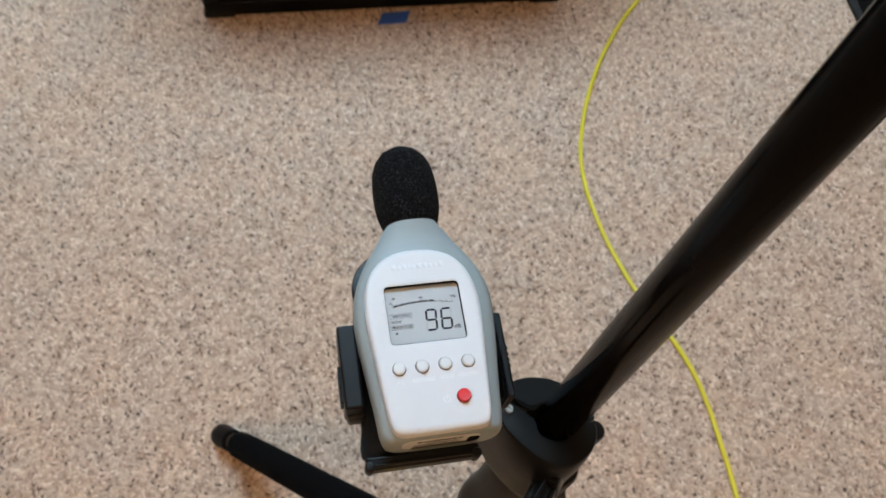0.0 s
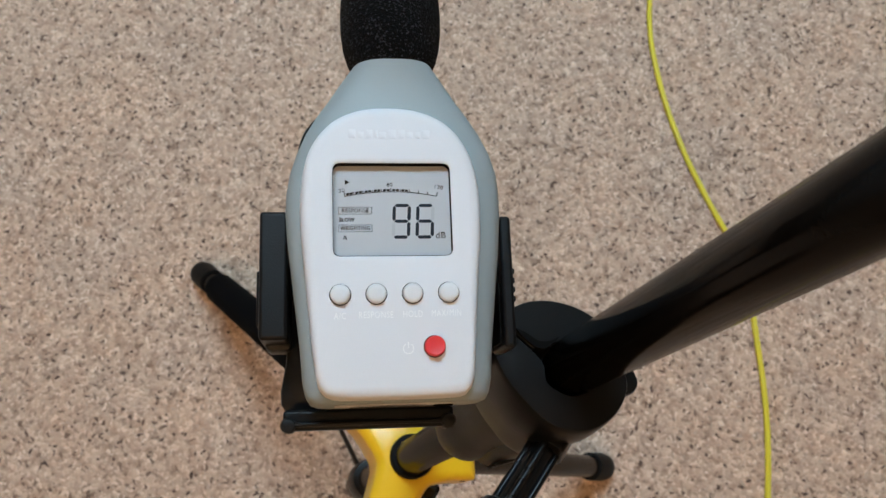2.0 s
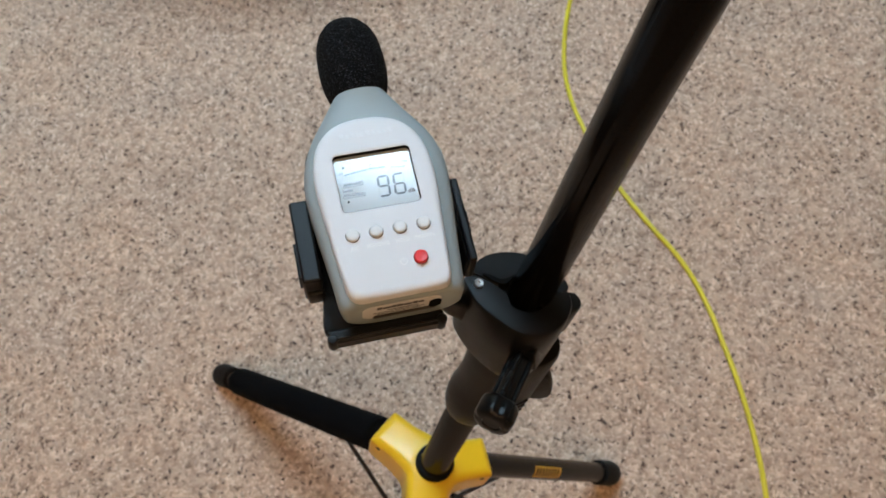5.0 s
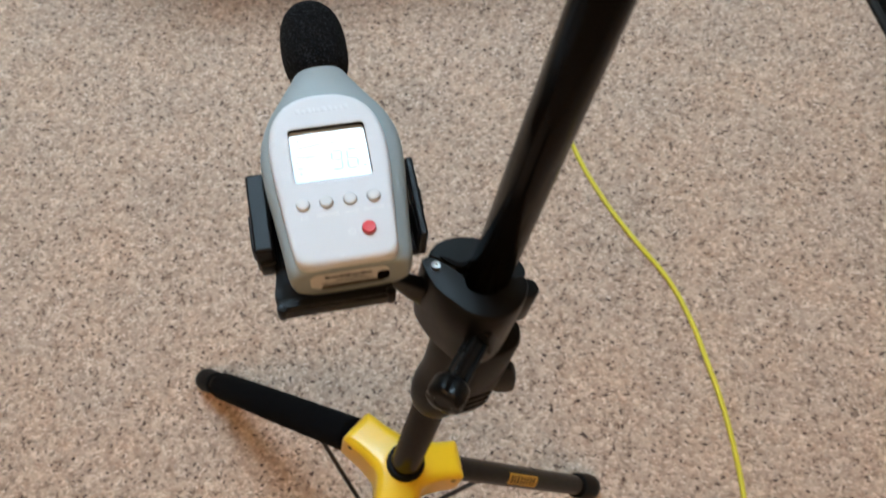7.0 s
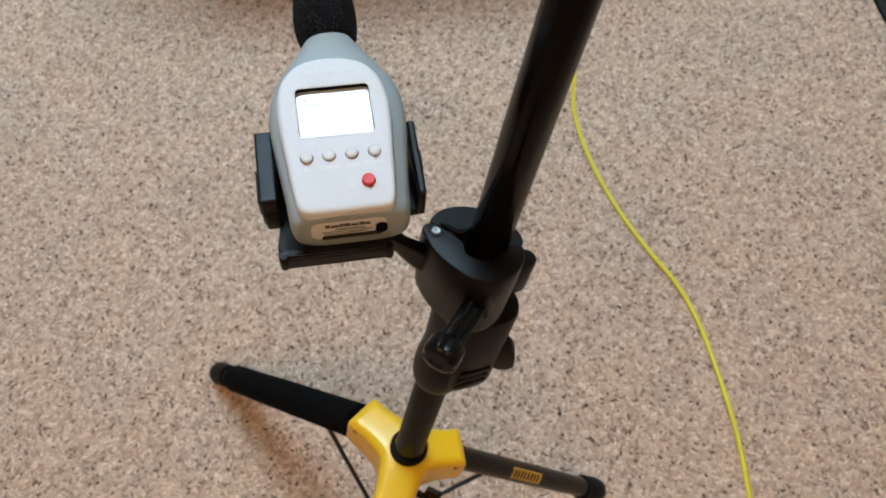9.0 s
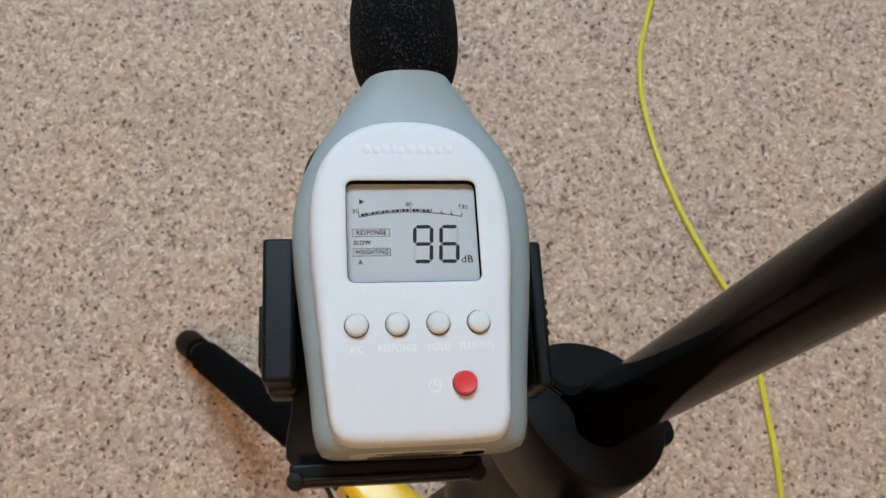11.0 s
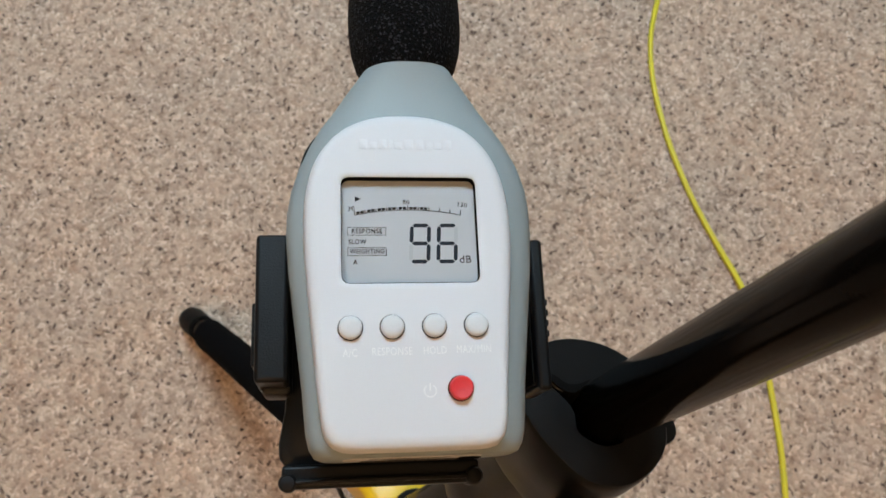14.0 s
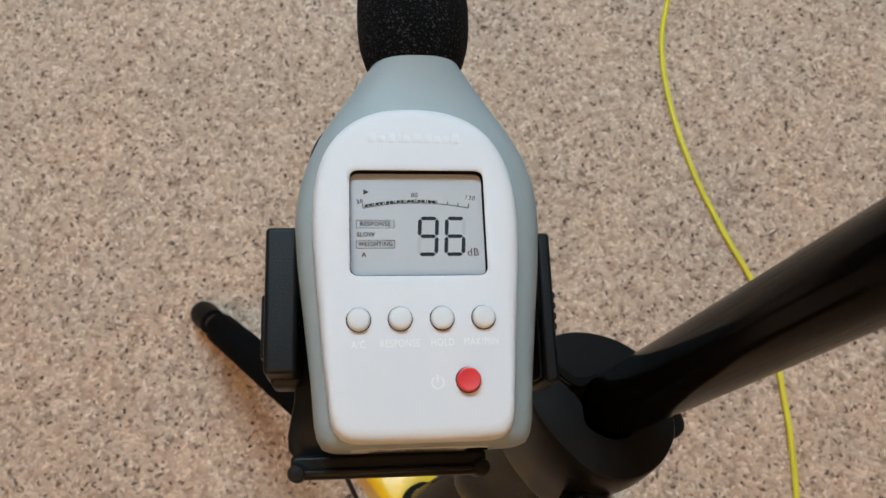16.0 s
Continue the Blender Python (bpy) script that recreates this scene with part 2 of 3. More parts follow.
def radial(outline, n):
    """The outline's points at n even angles about the origin."""
    out = []
    for i in range(n):
        a = 2 * math.pi * i / n
        d = Vector((math.cos(a), math.sin(a)))
        best = 0.0
        for p, q in zip(outline, outline[1:] + outline[:1]):
            ex, ey = q[0] - p[0], q[1] - p[1]
            det = d.x * -ey + d.y * ex
            if abs(det) < 1e-12:
                continue
            s = (p[0] * -ey + p[1] * ex) / det
            u = (d.x * p[1] - d.y * p[0]) / det
            if s > 0 and -1e-6 <= u <= 1 + 1e-6:
                best = max(best, s)
        out.append((d.x * best, d.y * best))
    return out


def words(text, size, x, y, z, squeeze=1.0, turn=0.0, bold=0.0):
    """Lettering in the built-in font as a flat mesh, centred on x, y."""
    cu = bpy.data.curves.new("letters", "FONT")
    cu.body, cu.size, cu.align_x, cu.align_y, cu.resolution_u, cu.offset = text, 1.0, "CENTER", "CENTER", 3, bold
    cu.space_character = 1.1
    ob = new("letters", cu)
    bpy.context.view_layer.update()
    me = bpy.data.meshes.new_from_object(ob.evaluated_get(bpy.context.evaluated_depsgraph_get()))
    bm = bmesh.new()
    bm.from_mesh(me)
    bpy.data.objects.remove(ob)
    bpy.data.curves.remove(cu)
    bpy.data.meshes.remove(me)
    bm.transform(Matrix.Translation((x, y, z)) @ Matrix.Rotation(turn, 4, "Z") @ Matrix.Diagonal((size * squeeze, size, 1, 1)))
    return bm


def quad(bm, pts, z):
    bm.faces.new([bm.verts.new((x, y, z)) for x, y in pts])
    return bm


MM = 0.001

# ---- the room ----
X0, X1, Y0, Y1, H = -2.4, 2.6, -2.6, 2.4, 2.5


def slab(name, label, category, material, x0, x1, y0, y1, z0, z1):
    ob = part(name, box(bmesh.new(), x0, x1, y0, y1, z0, z1), material, None, smooth=False)
    return tagged(ob, label, category, kind="structure")


floor = slab("floor", "beige flecked loop-pile carpet covering the room", "floor", BACKING, X0, X1, Y0, Y1, -0.05, -0.003)
# ceiling and walls stay out of view, added to bounce warm light
slab("ceiling", "unseen ceiling, tinted cream to warm the bounced light", "ceiling", CEILING_BOUNCE, X0, X1, Y0, Y1, H, H + 0.1)
slab("wall_north", "unseen wall, tinted tan to warm the bounced light", "wall", WALL_BOUNCE, X0 - 0.1, X1 + 0.1, Y1, Y1 + 0.1, -0.05, H + 0.1)
slab("wall_south", "unseen wall, tinted tan to warm the bounced light", "wall", WALL_BOUNCE, X0 - 0.1, X1 + 0.1, Y0 - 0.1, Y0, -0.05, H + 0.1)
slab("wall_west", "unseen wall, tinted tan to warm the bounced light", "wall", WALL_BOUNCE, X0 - 0.1, X0, Y0, Y1, -0.05, H + 0.1)
slab("wall_east", "unseen wall, tinted tan to warm the bounced light", "wall", WALL_BOUNCE, X1, X1 + 0.1, Y0, Y1, -0.05, H + 0.1)


def carpet_pile(x0, x1, y0, y1, step, sides=6):
    """Dense pile: one small leaning knob of yarn per stitch, all joined."""
    rng = np.random.default_rng(7)
    nx, ny = int((x1 - x0) / step), int((y1 - y0) / step)
    gx, gy = np.meshgrid(np.arange(nx), np.arange(ny))
    gx = gx + 0.5 * (gy % 2)
    n = nx * ny
    cx = x0 + gx.ravel() * step + rng.normal(0, step * 0.3, n)
    cy = y0 + gy.ravel() * step + rng.normal(0, step * 0.3, n)
    r = step * rng.uniform(0.55, 1.15, n)
    stretch = rng.uniform(0.6, 1.9, n)
    turn = rng.uniform(0, np.pi, n)
    top = rng.uniform(-0.0012, 0.0016, n)
    lx, ly = rng.normal(0, step * 0.25, n), rng.normal(0, step * 0.25, n)
    cols = []
    for k in range(sides):
        a = 2 * np.pi * k / sides
        ux, uy = r * np.cos(a) * stretch, r * np.sin(a) / stretch
        cols.append(np.stack([cx + ux * np.cos(turn) - uy * np.sin(turn), cy + ux * np.sin(turn) + uy * np.cos(turn), np.full(n, -0.0030)], 1))
    cols.append(np.stack([cx + lx, cy + ly, top], 1))
    per = sides + 1
    verts = np.stack(cols, 1).reshape(-1, 3)
    faces = [(k, (k + 1) % sides, sides) for k in range(sides)]
    tri = (np.array(faces)[None] + (np.arange(n) * per)[:, None, None]).reshape(-1, 3)
    me = bpy.data.meshes.new("carpet_pile")
    me.vertices.add(len(verts))
    me.vertices.foreach_set("co", verts.ravel())
    me.loops.add(tri.size)
    me.loops.foreach_set("vertex_index", tri.ravel().astype(np.int32))
    me.polygons.add(len(tri))
    me.polygons.foreach_set("loop_start", np.arange(0, tri.size, 3, dtype=np.int32))
    me.update(calc_edges=True)
    me.shade_smooth()
    me.materials.append(CARPET)
    ob = new("carpet_pile", me)
    ob.parent = floor
    ob["kind"] = "stuff"
    return ob


carpet_pile(-1.05, 0.80, -0.22, 1.20, 0.0035)


def ceiling_panel(name, label, x0, x1, y0, y1, material):
    t = thing(name, Matrix.Translation(((x0 + x1) / 2, (y0 + y1) / 2, H)), label, "ceiling light", kind="structure")
    w, h = (x1 - x0) / 2, (y1 - y0) / 2
    part("diffuser", box(bmesh.new(), -w, w, -h, h, -0.03, -0.012), material, t, smooth=False)
    bm = bmesh.new()
    for a in ((-w - 0.03, w + 0.03, -h - 0.03, -h), (-w - 0.03, w + 0.03, h, h + 0.03), (-w - 0.03, -w, -h, h), (w, w + 0.03, -h, h)):
        box(bm, *a, -0.035, -0.001)
    part("frame", bm, TRIM, t, smooth=False)
    return t


ceiling_panel("ceiling_light", "flush white ceiling panel light, switched on", -0.92, 0.38, 0.97, 1.50, PANEL)
ceiling_panel("ceiling_light", "warm flush ceiling light, switched on", -0.9, 0.9, -1.5, -0.7, WARM)

# ---- sound level meter ----
METER = Matrix(((0.9747, -0.1871, 0.1238, -0.001), (0.1903, 0.9818, -0.0145, 0.068), (-0.1188, 0.0377, 0.9922, 0.7253), (0, 0, 0, 1)))
meter = thing("sound_level_meter", METER, "grey and white digital sound level meter gripped in a black holder", "sound meter")


def meter_body():
    rows = [(-62.0, 23, -6.2, -31), (-61.6, 25.5, -5.2, -32.2), (-60.4, 27.6, -4.3, -33.2), (-58.0, 29.0, -3.7, -33.8), (-54, 29.9, -3.4, -34), (-42, 30.9, -3.4, -34),
            (-30, 32.0, -3.4, -34), (-18, 33.4, -3.4, -34), (-8, 34.6, -3.4, -34), (2, 35.3, -3.4, -34), (9, 35.2, -3.4, -34), (16, 34.3, -3.4, -34), (23, 32.2, -3.4, -34),
            (30, 29.0, -3.5, -33.6), (36, 25.6, -3.7, -33), (42, 22.0, -3.9, -32.2), (48, 18.3, -3.4, -31.4), (52, 15.5, -2.6, -30.6), (55, 13.2, -2.0, -30), (57.5, 11.5, -1.8, -29.4), (59.0, 10.2, -2.6, -28.8), (59.6, 9.0, -5.0, -27)]
    bm, loops, seg = bmesh.new(), [], 56
    for v, hw, wf, wb in rows:
        mid, half = (wf + wb) / 2, (wf - wb) / 2
        shift = 1.4 + 0.5 * max(0.0, (v - 22) / 34) + 0.5 * max(0.0, 1 - abs(v - 20) / 16)
        hw += 0.7 if v < -30 else 1.0 if v < 40 else 0.6
        v = max(v, -60.7 - 0.15 * (-58 - v)) if v < -58 else v
        e = 2.0 / (3.4 - 1.35 * min(1.0, max(0.0, (v - 28) / 24)))
        ring = []
        for i in range(seg):
            a = 2 * math.pi * i / seg
            c, s = math.cos(a), math.sin(a)
            ring.append((MM * (shift + math.copysign(abs(c) ** e, c) * hw), MM * v, MM * (mid + math.copysign(abs(s) ** e, s) * half)))
        loops.append(ring)
    rings(bm, loops)
    return bm


part("body", meter_body(), GREY_SHELL, meter, "grey moulded plastic shell", angle=60)

PLATE = [(-0.8, 34.3), (8, 33.5), (15.6, 30.6), (21, 25.9), (24.8, 19.4), (26.9, 11.5), (27.7, 2), (27.3, -10), (26.2, -24), (25.1, -40), (24.4, -49), (24.0, -53.6), (22.6, -56.9), (19.4, -58.6),
         (10, -59.0), (-10, -59.0), (-18.4, -58.6), (-22.0, -56.9), (-23.8, -53.6), (-24.4, -49), (-25.4, -40), (-26.6, -24), (-27.7, -10), (-28.2, 2), (-27.7, 11.5), (-25.8, 19.4), (-22.0, 25.9), (-16.8, 30.6), (-9.6, 33.5)]


def face_plate():
    n = 160
    outer = radial([(MM * x, MM * y) for x, y in smooth_loop(PLATE, 4)], n)
    hole = radial(rounded_rect(38.2 * MM, 31.0 * MM, 2.2 * MM), n)

    def scaled(loop, add, z):
        return [(x * (1 + add / math.hypot(x, y)), y * (1 + add / math.hypot(x, y)), z) for x, y in loop]
    bm = bmesh.new()
    rings(bm, [scaled(outer, 1.4 * MM, -5.5 * MM), scaled(outer, 1.1 * MM, -2.6 * MM), scaled(outer, 0.7 * MM, -1.5 * MM), scaled(outer, 0.0, -0.7 * MM), scaled(outer, -1.1 * MM, -0.22 * MM), scaled(outer, -2.2 * MM, -0.02 * MM), scaled(outer, -2.5 * MM, 0.0), scaled(hole, 1.8 * MM, 0.0), scaled(hole, 1.6 * MM, 0.0),
               scaled(hole, 0.6 * MM, -0.12 * MM), scaled(hole, 0.1 * MM, -0.3 * MM), scaled(hole, 0, -0.42 * MM)], False, False)
    return bm


plate = part("face_plate", face_plate(), WHITE_SHELL, meter, "white plastic face plate with raised edge", angle=35)
bm = bmesh.new()
rings(bm, [[(x, y, z) for x, y in rounded_rect(40 * MM, 32.6 * MM, 2 * MM)] for z in (-3.3 * MM, -2.94 * MM)])
lcd = part("display", bm, LCD, meter, "grey liquid crystal display reading 96 dB", smooth=False)

# the recess wall is coloured black to give the shadow under the window edge
bm = bmesh.new()
rings(bm, [[(x, y, z) for x, y in rounded_rect(w * MM, h * MM, 2.2 * MM)] for w, h, z in ((40.5, 33.3, -0.4 * MM), (37.9, 30.7, -0.4 * MM), (37.9, 30.7, -4.2 * MM))], False, False)
part("display_recess_shade", bm, GAP_SHADE, meter, "blackened ring for the shade in the display recess", smooth=False)

# display marks
LZ = -2.86 * MM
SEG = {"a": ((0.0, 1), (1.0, 1)), "g": ((0.0, 0.5), (1.0, 0.5)), "d": ((0.0, 0), (1.0, 0)), "f": ((0, 1.0), (0, 0.5)), "b": ((1, 1.0), (1, 0.5)), "e": ((0, 0.5), (0, 0.0)), "c": ((1, 0.5), (1, 0.0))}


def segment(name, which, x, y, w, h, thick, material):
    (ax, ay), (bx, by) = SEG[which]
    slant = 0.06 * h
    p, q = Vector((x + ax * w + slant * ay, y + ay * h)), Vector((x + bx * w + slant * by, y + by * h))
    d = (q - p).normalized()
    p, q = p + d * 0.15 * MM, q - d * 0.15 * MM
    s = Vector((-d.y, d.x)) * thick / 2
    e = d * thick / 2
    pts = [p, p + e + s, q - e + s, q, q - e - s, p + e - s]
    return part(name, quad(bmesh.new(), [(v.x, v.y) for v in pts], LZ), material, lcd, smooth=False)


for x, lit in ((0.2, "abfgcd"), (7.9, "acdefg")):
    for which in "abcdefg":
        if which in lit:
            segment("digit_segment", which, x * MM, -8.7 * MM, 4.9 * MM, 10.6 * MM, 1.1 * MM, DIGIT_INK)
        else:
            segment("unlit_segment", which, x * MM, -8.7 * MM, 4.9 * MM, 10.6 * MM, 1.1 * MM, GHOST_INK)

part("unit_letters", words("dB", 3.1 * MM, 15.6 * MM, -8.2 * MM, LZ), LCD_INK, lcd, smooth=False)
part("range_number", words("30", 1.95 * MM, -16.2 * MM, 6.9 * MM, LZ, turn=0.15), LCD_INK, lcd, smooth=False)
part("range_number", words("80", 1.9 * MM, -0.6 * MM, 8.9 * MM, LZ), LCD_INK, lcd, smooth=False)
part("range_number", words("130", 1.95 * MM, 15.4 * MM, 8.1 * MM, LZ, turn=-0.15), LCD_INK, lcd, smooth=False)
part("pointer_mark", quad(bmesh.new(), [(-15.1 * MM, 10.6 * MM), (-13.5 * MM, 9.8 * MM), (-15.1 * MM, 9.0 * MM)], LZ), LCD_INK, lcd, smooth=False)
for text, x, y, squeeze in (("RESPONSE", -11.9, 0.2, 0.98), ("SLOW", -14.6, -2.9, 0.95), ("WEIGHTING", -11.9, -5.7, 0.90), ("A", -15.2, -8.8, 1.0)):
    part("display_word", words(text, 1.9 * MM, x * MM, y * MM, LZ, squeeze * 0.93, bold=0.02), LCD_INK, lcd, smooth=False)
for y in (0.2, -5.7):
    bm = bmesh.new()
    for x0, x1, y0, y1 in ((-17.3, -6.5, 1.06, 1.2), (-17.3, -6.5, -1.2, -1.06), (-17.3, -17.16, -1.06, 1.06), (-6.64, -6.5, -1.06, 1.06)):
        quad(bm, [(x0 * MM, (y + y0) * MM), (x1 * MM, (y + y0) * MM), (x1 * MM, (y + y1) * MM), (x0 * MM, (y + y1) * MM)], LZ)
    part("word_frame", bm, LCD_INK, lcd, smooth=False)


def arc_y(x):
    return (6.55 - 1.55 * (x / 15.0) ** 2) * MM


bm = bmesh.new()
for i in range(30):
    a, b = -15.2 + i, -14.2 + i
    quad(bm, [(a * MM, arc_y(a) - 0.1 * MM), (b * MM, arc_y(b) - 0.1 * MM), (b * MM, arc_y(b) + 0.1 * MM), (a * MM, arc_y(a) + 0.1 * MM)], LZ)
part("scale_line", bm, LCD_INK, lcd, smooth=False)
for i in range(11):
    x = -15.2 + 3.0 * i
    t = 1.35 if i in (0, 5, 10) else 1.0
    lean = x * 0.012
    part("scale_tick", quad(bmesh.new(), [((x - 0.11) * MM, arc_y(x)), ((x + 0.11) * MM, arc_y(x)), ((x + 0.11 + lean) * MM, arc_y(x) + t * MM), ((x - 0.11 + lean) * MM, arc_y(x) + t * MM)], LZ), LCD_INK, lcd, smooth=False)
for i in range(7):
    for k in (0.45, 1.6):
        x = -15.2 + 3.0 * i + k
        part("level_block", quad(bmesh.new(), [(x * MM, arc_y(x) + 0.2 * MM), ((x + 0.95) * MM, arc_y(x + 0.95) + 0.2 * MM), ((x + 0.97) * MM, arc_y(x + 0.95) + 0.95 * MM), ((x + 0.02) * MM, arc_y(x) + 0.95 * MM)], LZ), LCD_INK, lcd, smooth=False)


def push_button(x, y, r, h, material, label, flat=False):
    if flat:
        profile = [(r, -0.5 * MM), (r, h * 0.82), (r * 0.96, h * 0.94), (r * 0.86, h), (r * 0.80, h * 0.97), (0.0002, h * 0.97)]
    else:
        profile = [(r, -0.5 * MM), (r, h * 0.55), (r * 0.94, h * 0.8), (r * 0.78, h * 0.95), (r * 0.4, h), (0.0002, h * 1.01)]
    ob = part("push_button", lathe(profile, 32), material, meter, label, at=Matrix.Translation((x * MM, y * MM, 0)))
    # flat dark ring on the plate paints the shade round the button
    ring_bm = bmesh.new()
    rings(ring_bm, [[(x * MM + q * math.cos(a), y * MM + q * math.sin(a), z) for a in [2 * math.pi * i / 32 for i in range(32)]] for q, z in ((r + 0.28 * MM, 0.03 * MM), (r - 0.1 * MM, 0.035 * MM))], False, False)
    part("button_gap_shade", ring_bm, GAP_SHADE, ob, smooth=False)


for x, y in ((-16.9, -27.8), (-5.7, -27.7), (5.7, -27.6), (17.1, -27.5)):
    push_button(x, y, 3.15 * MM, 1.9 * MM, WHITE_RUBBER, "round white push button")
push_button(12.1, -44.5, 3.2 * MM, 2.3 * MM, RED_RUBBER, "round red power button", flat=True)

FZ = 0.12 * MM
for text, x, y, squeeze in (("A/C", -17.0, -34.6, 0.74), ("RESPONSE", -5.9, -34.4, 0.74), ("HOLD", 5.6, -34.3, 0.74), ("MAX", 13.7, -34.2, 0.70), ("/", 16.5, -34.15, 0.9), ("MIN", 19.0, -34.1, 0.70)):
    part("button_word", words(text, 2.95 * MM, x * MM, y * MM, FZ, squeeze), WHITE_INK, meter, "raised white lettering", smooth=False)
# maker's mark on the face as plain raised bars
for x0, w, h in ((-12.6, 2.0, 3.0), (-10.1, 1.7, 2.2), (-7.9, 1.9, 3.0), (-5.5, 1.0, 2.8), (-4.3, 2.0, 2.2), (-1.8, 2.2, 3.0), (0.9, 1.9, 3.0), (3.3, 1.7, 2.2), (5.5, 1.6, 2.2), (7.6, 2.0, 3.0)):
    part("raised_bar", prism(bmesh.new(), rounded_rect(w * 1.18 * MM, h * MM, 0.32 * MM, 4, (x0 * 1.2 + w * 0.6 + 1.3) * MM, (23.9 + h / 2) * MM), 0, 0.14 * MM, 0.06 * MM), RAISED, meter)
bm = bmesh.new()
loop = [radians(120 + 300 * i / 20) for i in range(21)]
for a, b in zip(loop, loop[1:]):
    quad(bm, [(3.9 * MM + r * MM * math.cos(t), -45.0 * MM + r * MM * math.sin(t)) for r, t in ((1.45, a), (1.45, b), (1.75, b), (1.75, a))], FZ)
quad(bm, [(3.72 * MM, -44.9 * MM), (4.08 * MM, -44.9 * MM), (4.08 * MM, -42.9 * MM), (3.72 * MM, -42.9 * MM)], FZ)
part("power_symbol", bm, WHITE_INK, meter, smooth=False)

# foam windscreen over the microphone
prof = [(9, 51.5), (11.5, 52), (13.8, 54.0), (15.7, 57.8), (17.1, 63), (17.8, 69), (17.9, 76), (17.5, 83.5), (16.6, 89.5), (14.7, 94.8), (11.6, 99.2), (7.6, 102.2), (3.6, 103.6), (0.3, 104)]
part("windscreen", lathe([(r * MM, h * MM) for r, h in prof], 48, ), FOAM, meter, "black foam microphone windscreen", at=Matrix.Translation((1.8 * MM, 0, -15.5 * MM)) @ Matrix.Rotation(radians(-90), 4, "X"))

# sticker on the bottom end
bm = bmesh.new()
st = rounded_rect(38 * MM, 16 * MM, 5 * MM, 8)
rings(bm, [[(x, -z2 * MM, y - 16 * MM) for x, y in st] for z2 in (60.5, 61.45)])
sticker = part("sticker", bm, STICKER, meter, "silver oval rating sticker", smooth=False)
for x0, x1, z, h in ((-12, -9.6, -13.4, 3.4), (-9.2, -5.2, -13.4, 2.5), (-4.9, -3.0, -13.4, 3.4), (-2.7, 0.4, -13.4, 3.4), (0.8, 4.6, -13.4, 2.5), (5.0, 7.4, -13.4, 3.4), (7.7, 10.6, -13.4, 2.5), (-7, 8, -16.0, 1.2), (-14, 11, -18.0, 0.9), (-13, 9, -19.9, 0.9)):
    bm = bmesh.new()
    bm.faces.new([bm.verts.new((x * MM, -61.52 * MM, zz * MM)) for x, zz in ((x0, z), (x1, z), (x1, z + h), (x0, z + h))])
    part("print_bar", bm, STICKER_INK, sticker, smooth=False)
# the lower half of the end carries a dark brown band
part("end_band", prism(bmesh.new(), rounded_rect(31 * MM, 3.8 * MM, 1.6 * MM), 0, 0.4 * MM), BROWN_BAND, meter, "dark brown band under the sticker", at=Matrix.Translation((1.5 * MM, -61.25 * MM, -22.9 * MM)) @ Matrix.Rotation(radians(90), 4, "X"))
part("slot", prism(bmesh.new(), rounded_rect(6 * MM, 10 * MM, 2.8 * MM), 0, 0.5 * MM), GAP_SHADE, meter, at=Matrix.Translation((16.2 * MM, -61.25 * MM, -18 * MM)) @ Matrix.Rotation(radians(90), 4, "X"))

# ---- guitar stand ----
AXIS_A, AXIS_B = Vector((0.0015, 0.002, 0.314)), Vector((0.1345, 0.0715, 0.900))
up = (AXIS_B - AXIS_A).normalized()
side = (Vector((1, 0, 0)) - up * up.x).normalized()
ahead = up.cross(side)
POLE = Matrix((( side.x, ahead.x, up.x, AXIS_A.x), (side.y, ahead.y, up.y, AXIS_A.y), (side.z, ahead.z, up.z, AXIS_A.z), (0, 0, 0, 1)))
INTO = POLE.inverted()
stand = thing("guitar_stand", POLE, "black tripod guitar stand with yellow hub, leaning on the carpet", "guitar stand")

part("lower_tube", lathe([(13.2 * MM, -0.30), (13.2 * MM, 0.215), (12.6 * MM, 0.216)], 40), TUBE_BLACK, stand, "satin black lower tube")
# the upper tube has play in its clutch and leans a little less than the lower one
tube_m, tube_l = along(INTO @ Vector((0.0714, 0.0408, 0.600)), INTO @ Vector((0.1585, 0.0826, 1.020)))
part("upper_tube", lathe([(11.6 * MM, 0), (12.4 * MM, 0.001), (12.4 * MM, tube_l), (11.8 * MM, tube_l + 0.0006)], 40), POLE_BLACK, stand, "glossy black upper tube", at=tube_m)

# height clutch
prof = [(13.6, 150), (17, 150.5), (18.4, 153), (20.0, 160), (20.6, 170), (20.2, 182), (18.9, 194), (18.2, 206), (18.3, 222), (18.8, 240), (19.0, 262), (18, 268), (13, 269)]
clutch = part("height_clutch", lathe([(r * MM, h * MM) for r, h in prof], 48), BROWN_BLACK, stand, "dark plastic height clutch", at=Matrix.Translation((0.0012, 0, 0)))
bm = bmesh.new()
prism(bm, smooth_loop([(6, -20), (22, -19), (36, -10), (38, 4), (30, 14), (14, 18), (4, 8)], 4), 168, 266, 4)
bm.transform(Matrix.Diagonal((MM, MM, MM, 1)))
part("clutch_block", bm, BROWN_BLACK, stand)
for k in range(3):
    bm = bmesh.new()
    prism(bm, rounded_rect(25, 4.6, 2.0, 4), 0, 1.7, 0.7)
    bm.transform(Matrix.Translation((0.021, -0.0185, (180 + 9 * k) * MM)) @ Matrix.Rotation(radians(24), 4, "Z") @ Matrix.Rotation(radians(90), 4, "X") @ Matrix.Diagonal((MM, MM, MM, 1)))
    part("grip_rib", bm, BROWN_BLACK, clutch)
bm = bmesh.new()
prism(bm, smooth_loop([(-8, 0), (0, -9), (24, -9.5), (34, -6), (36, 2), (30, 8), (4, 9)], 4), -4, 4, 1.6)
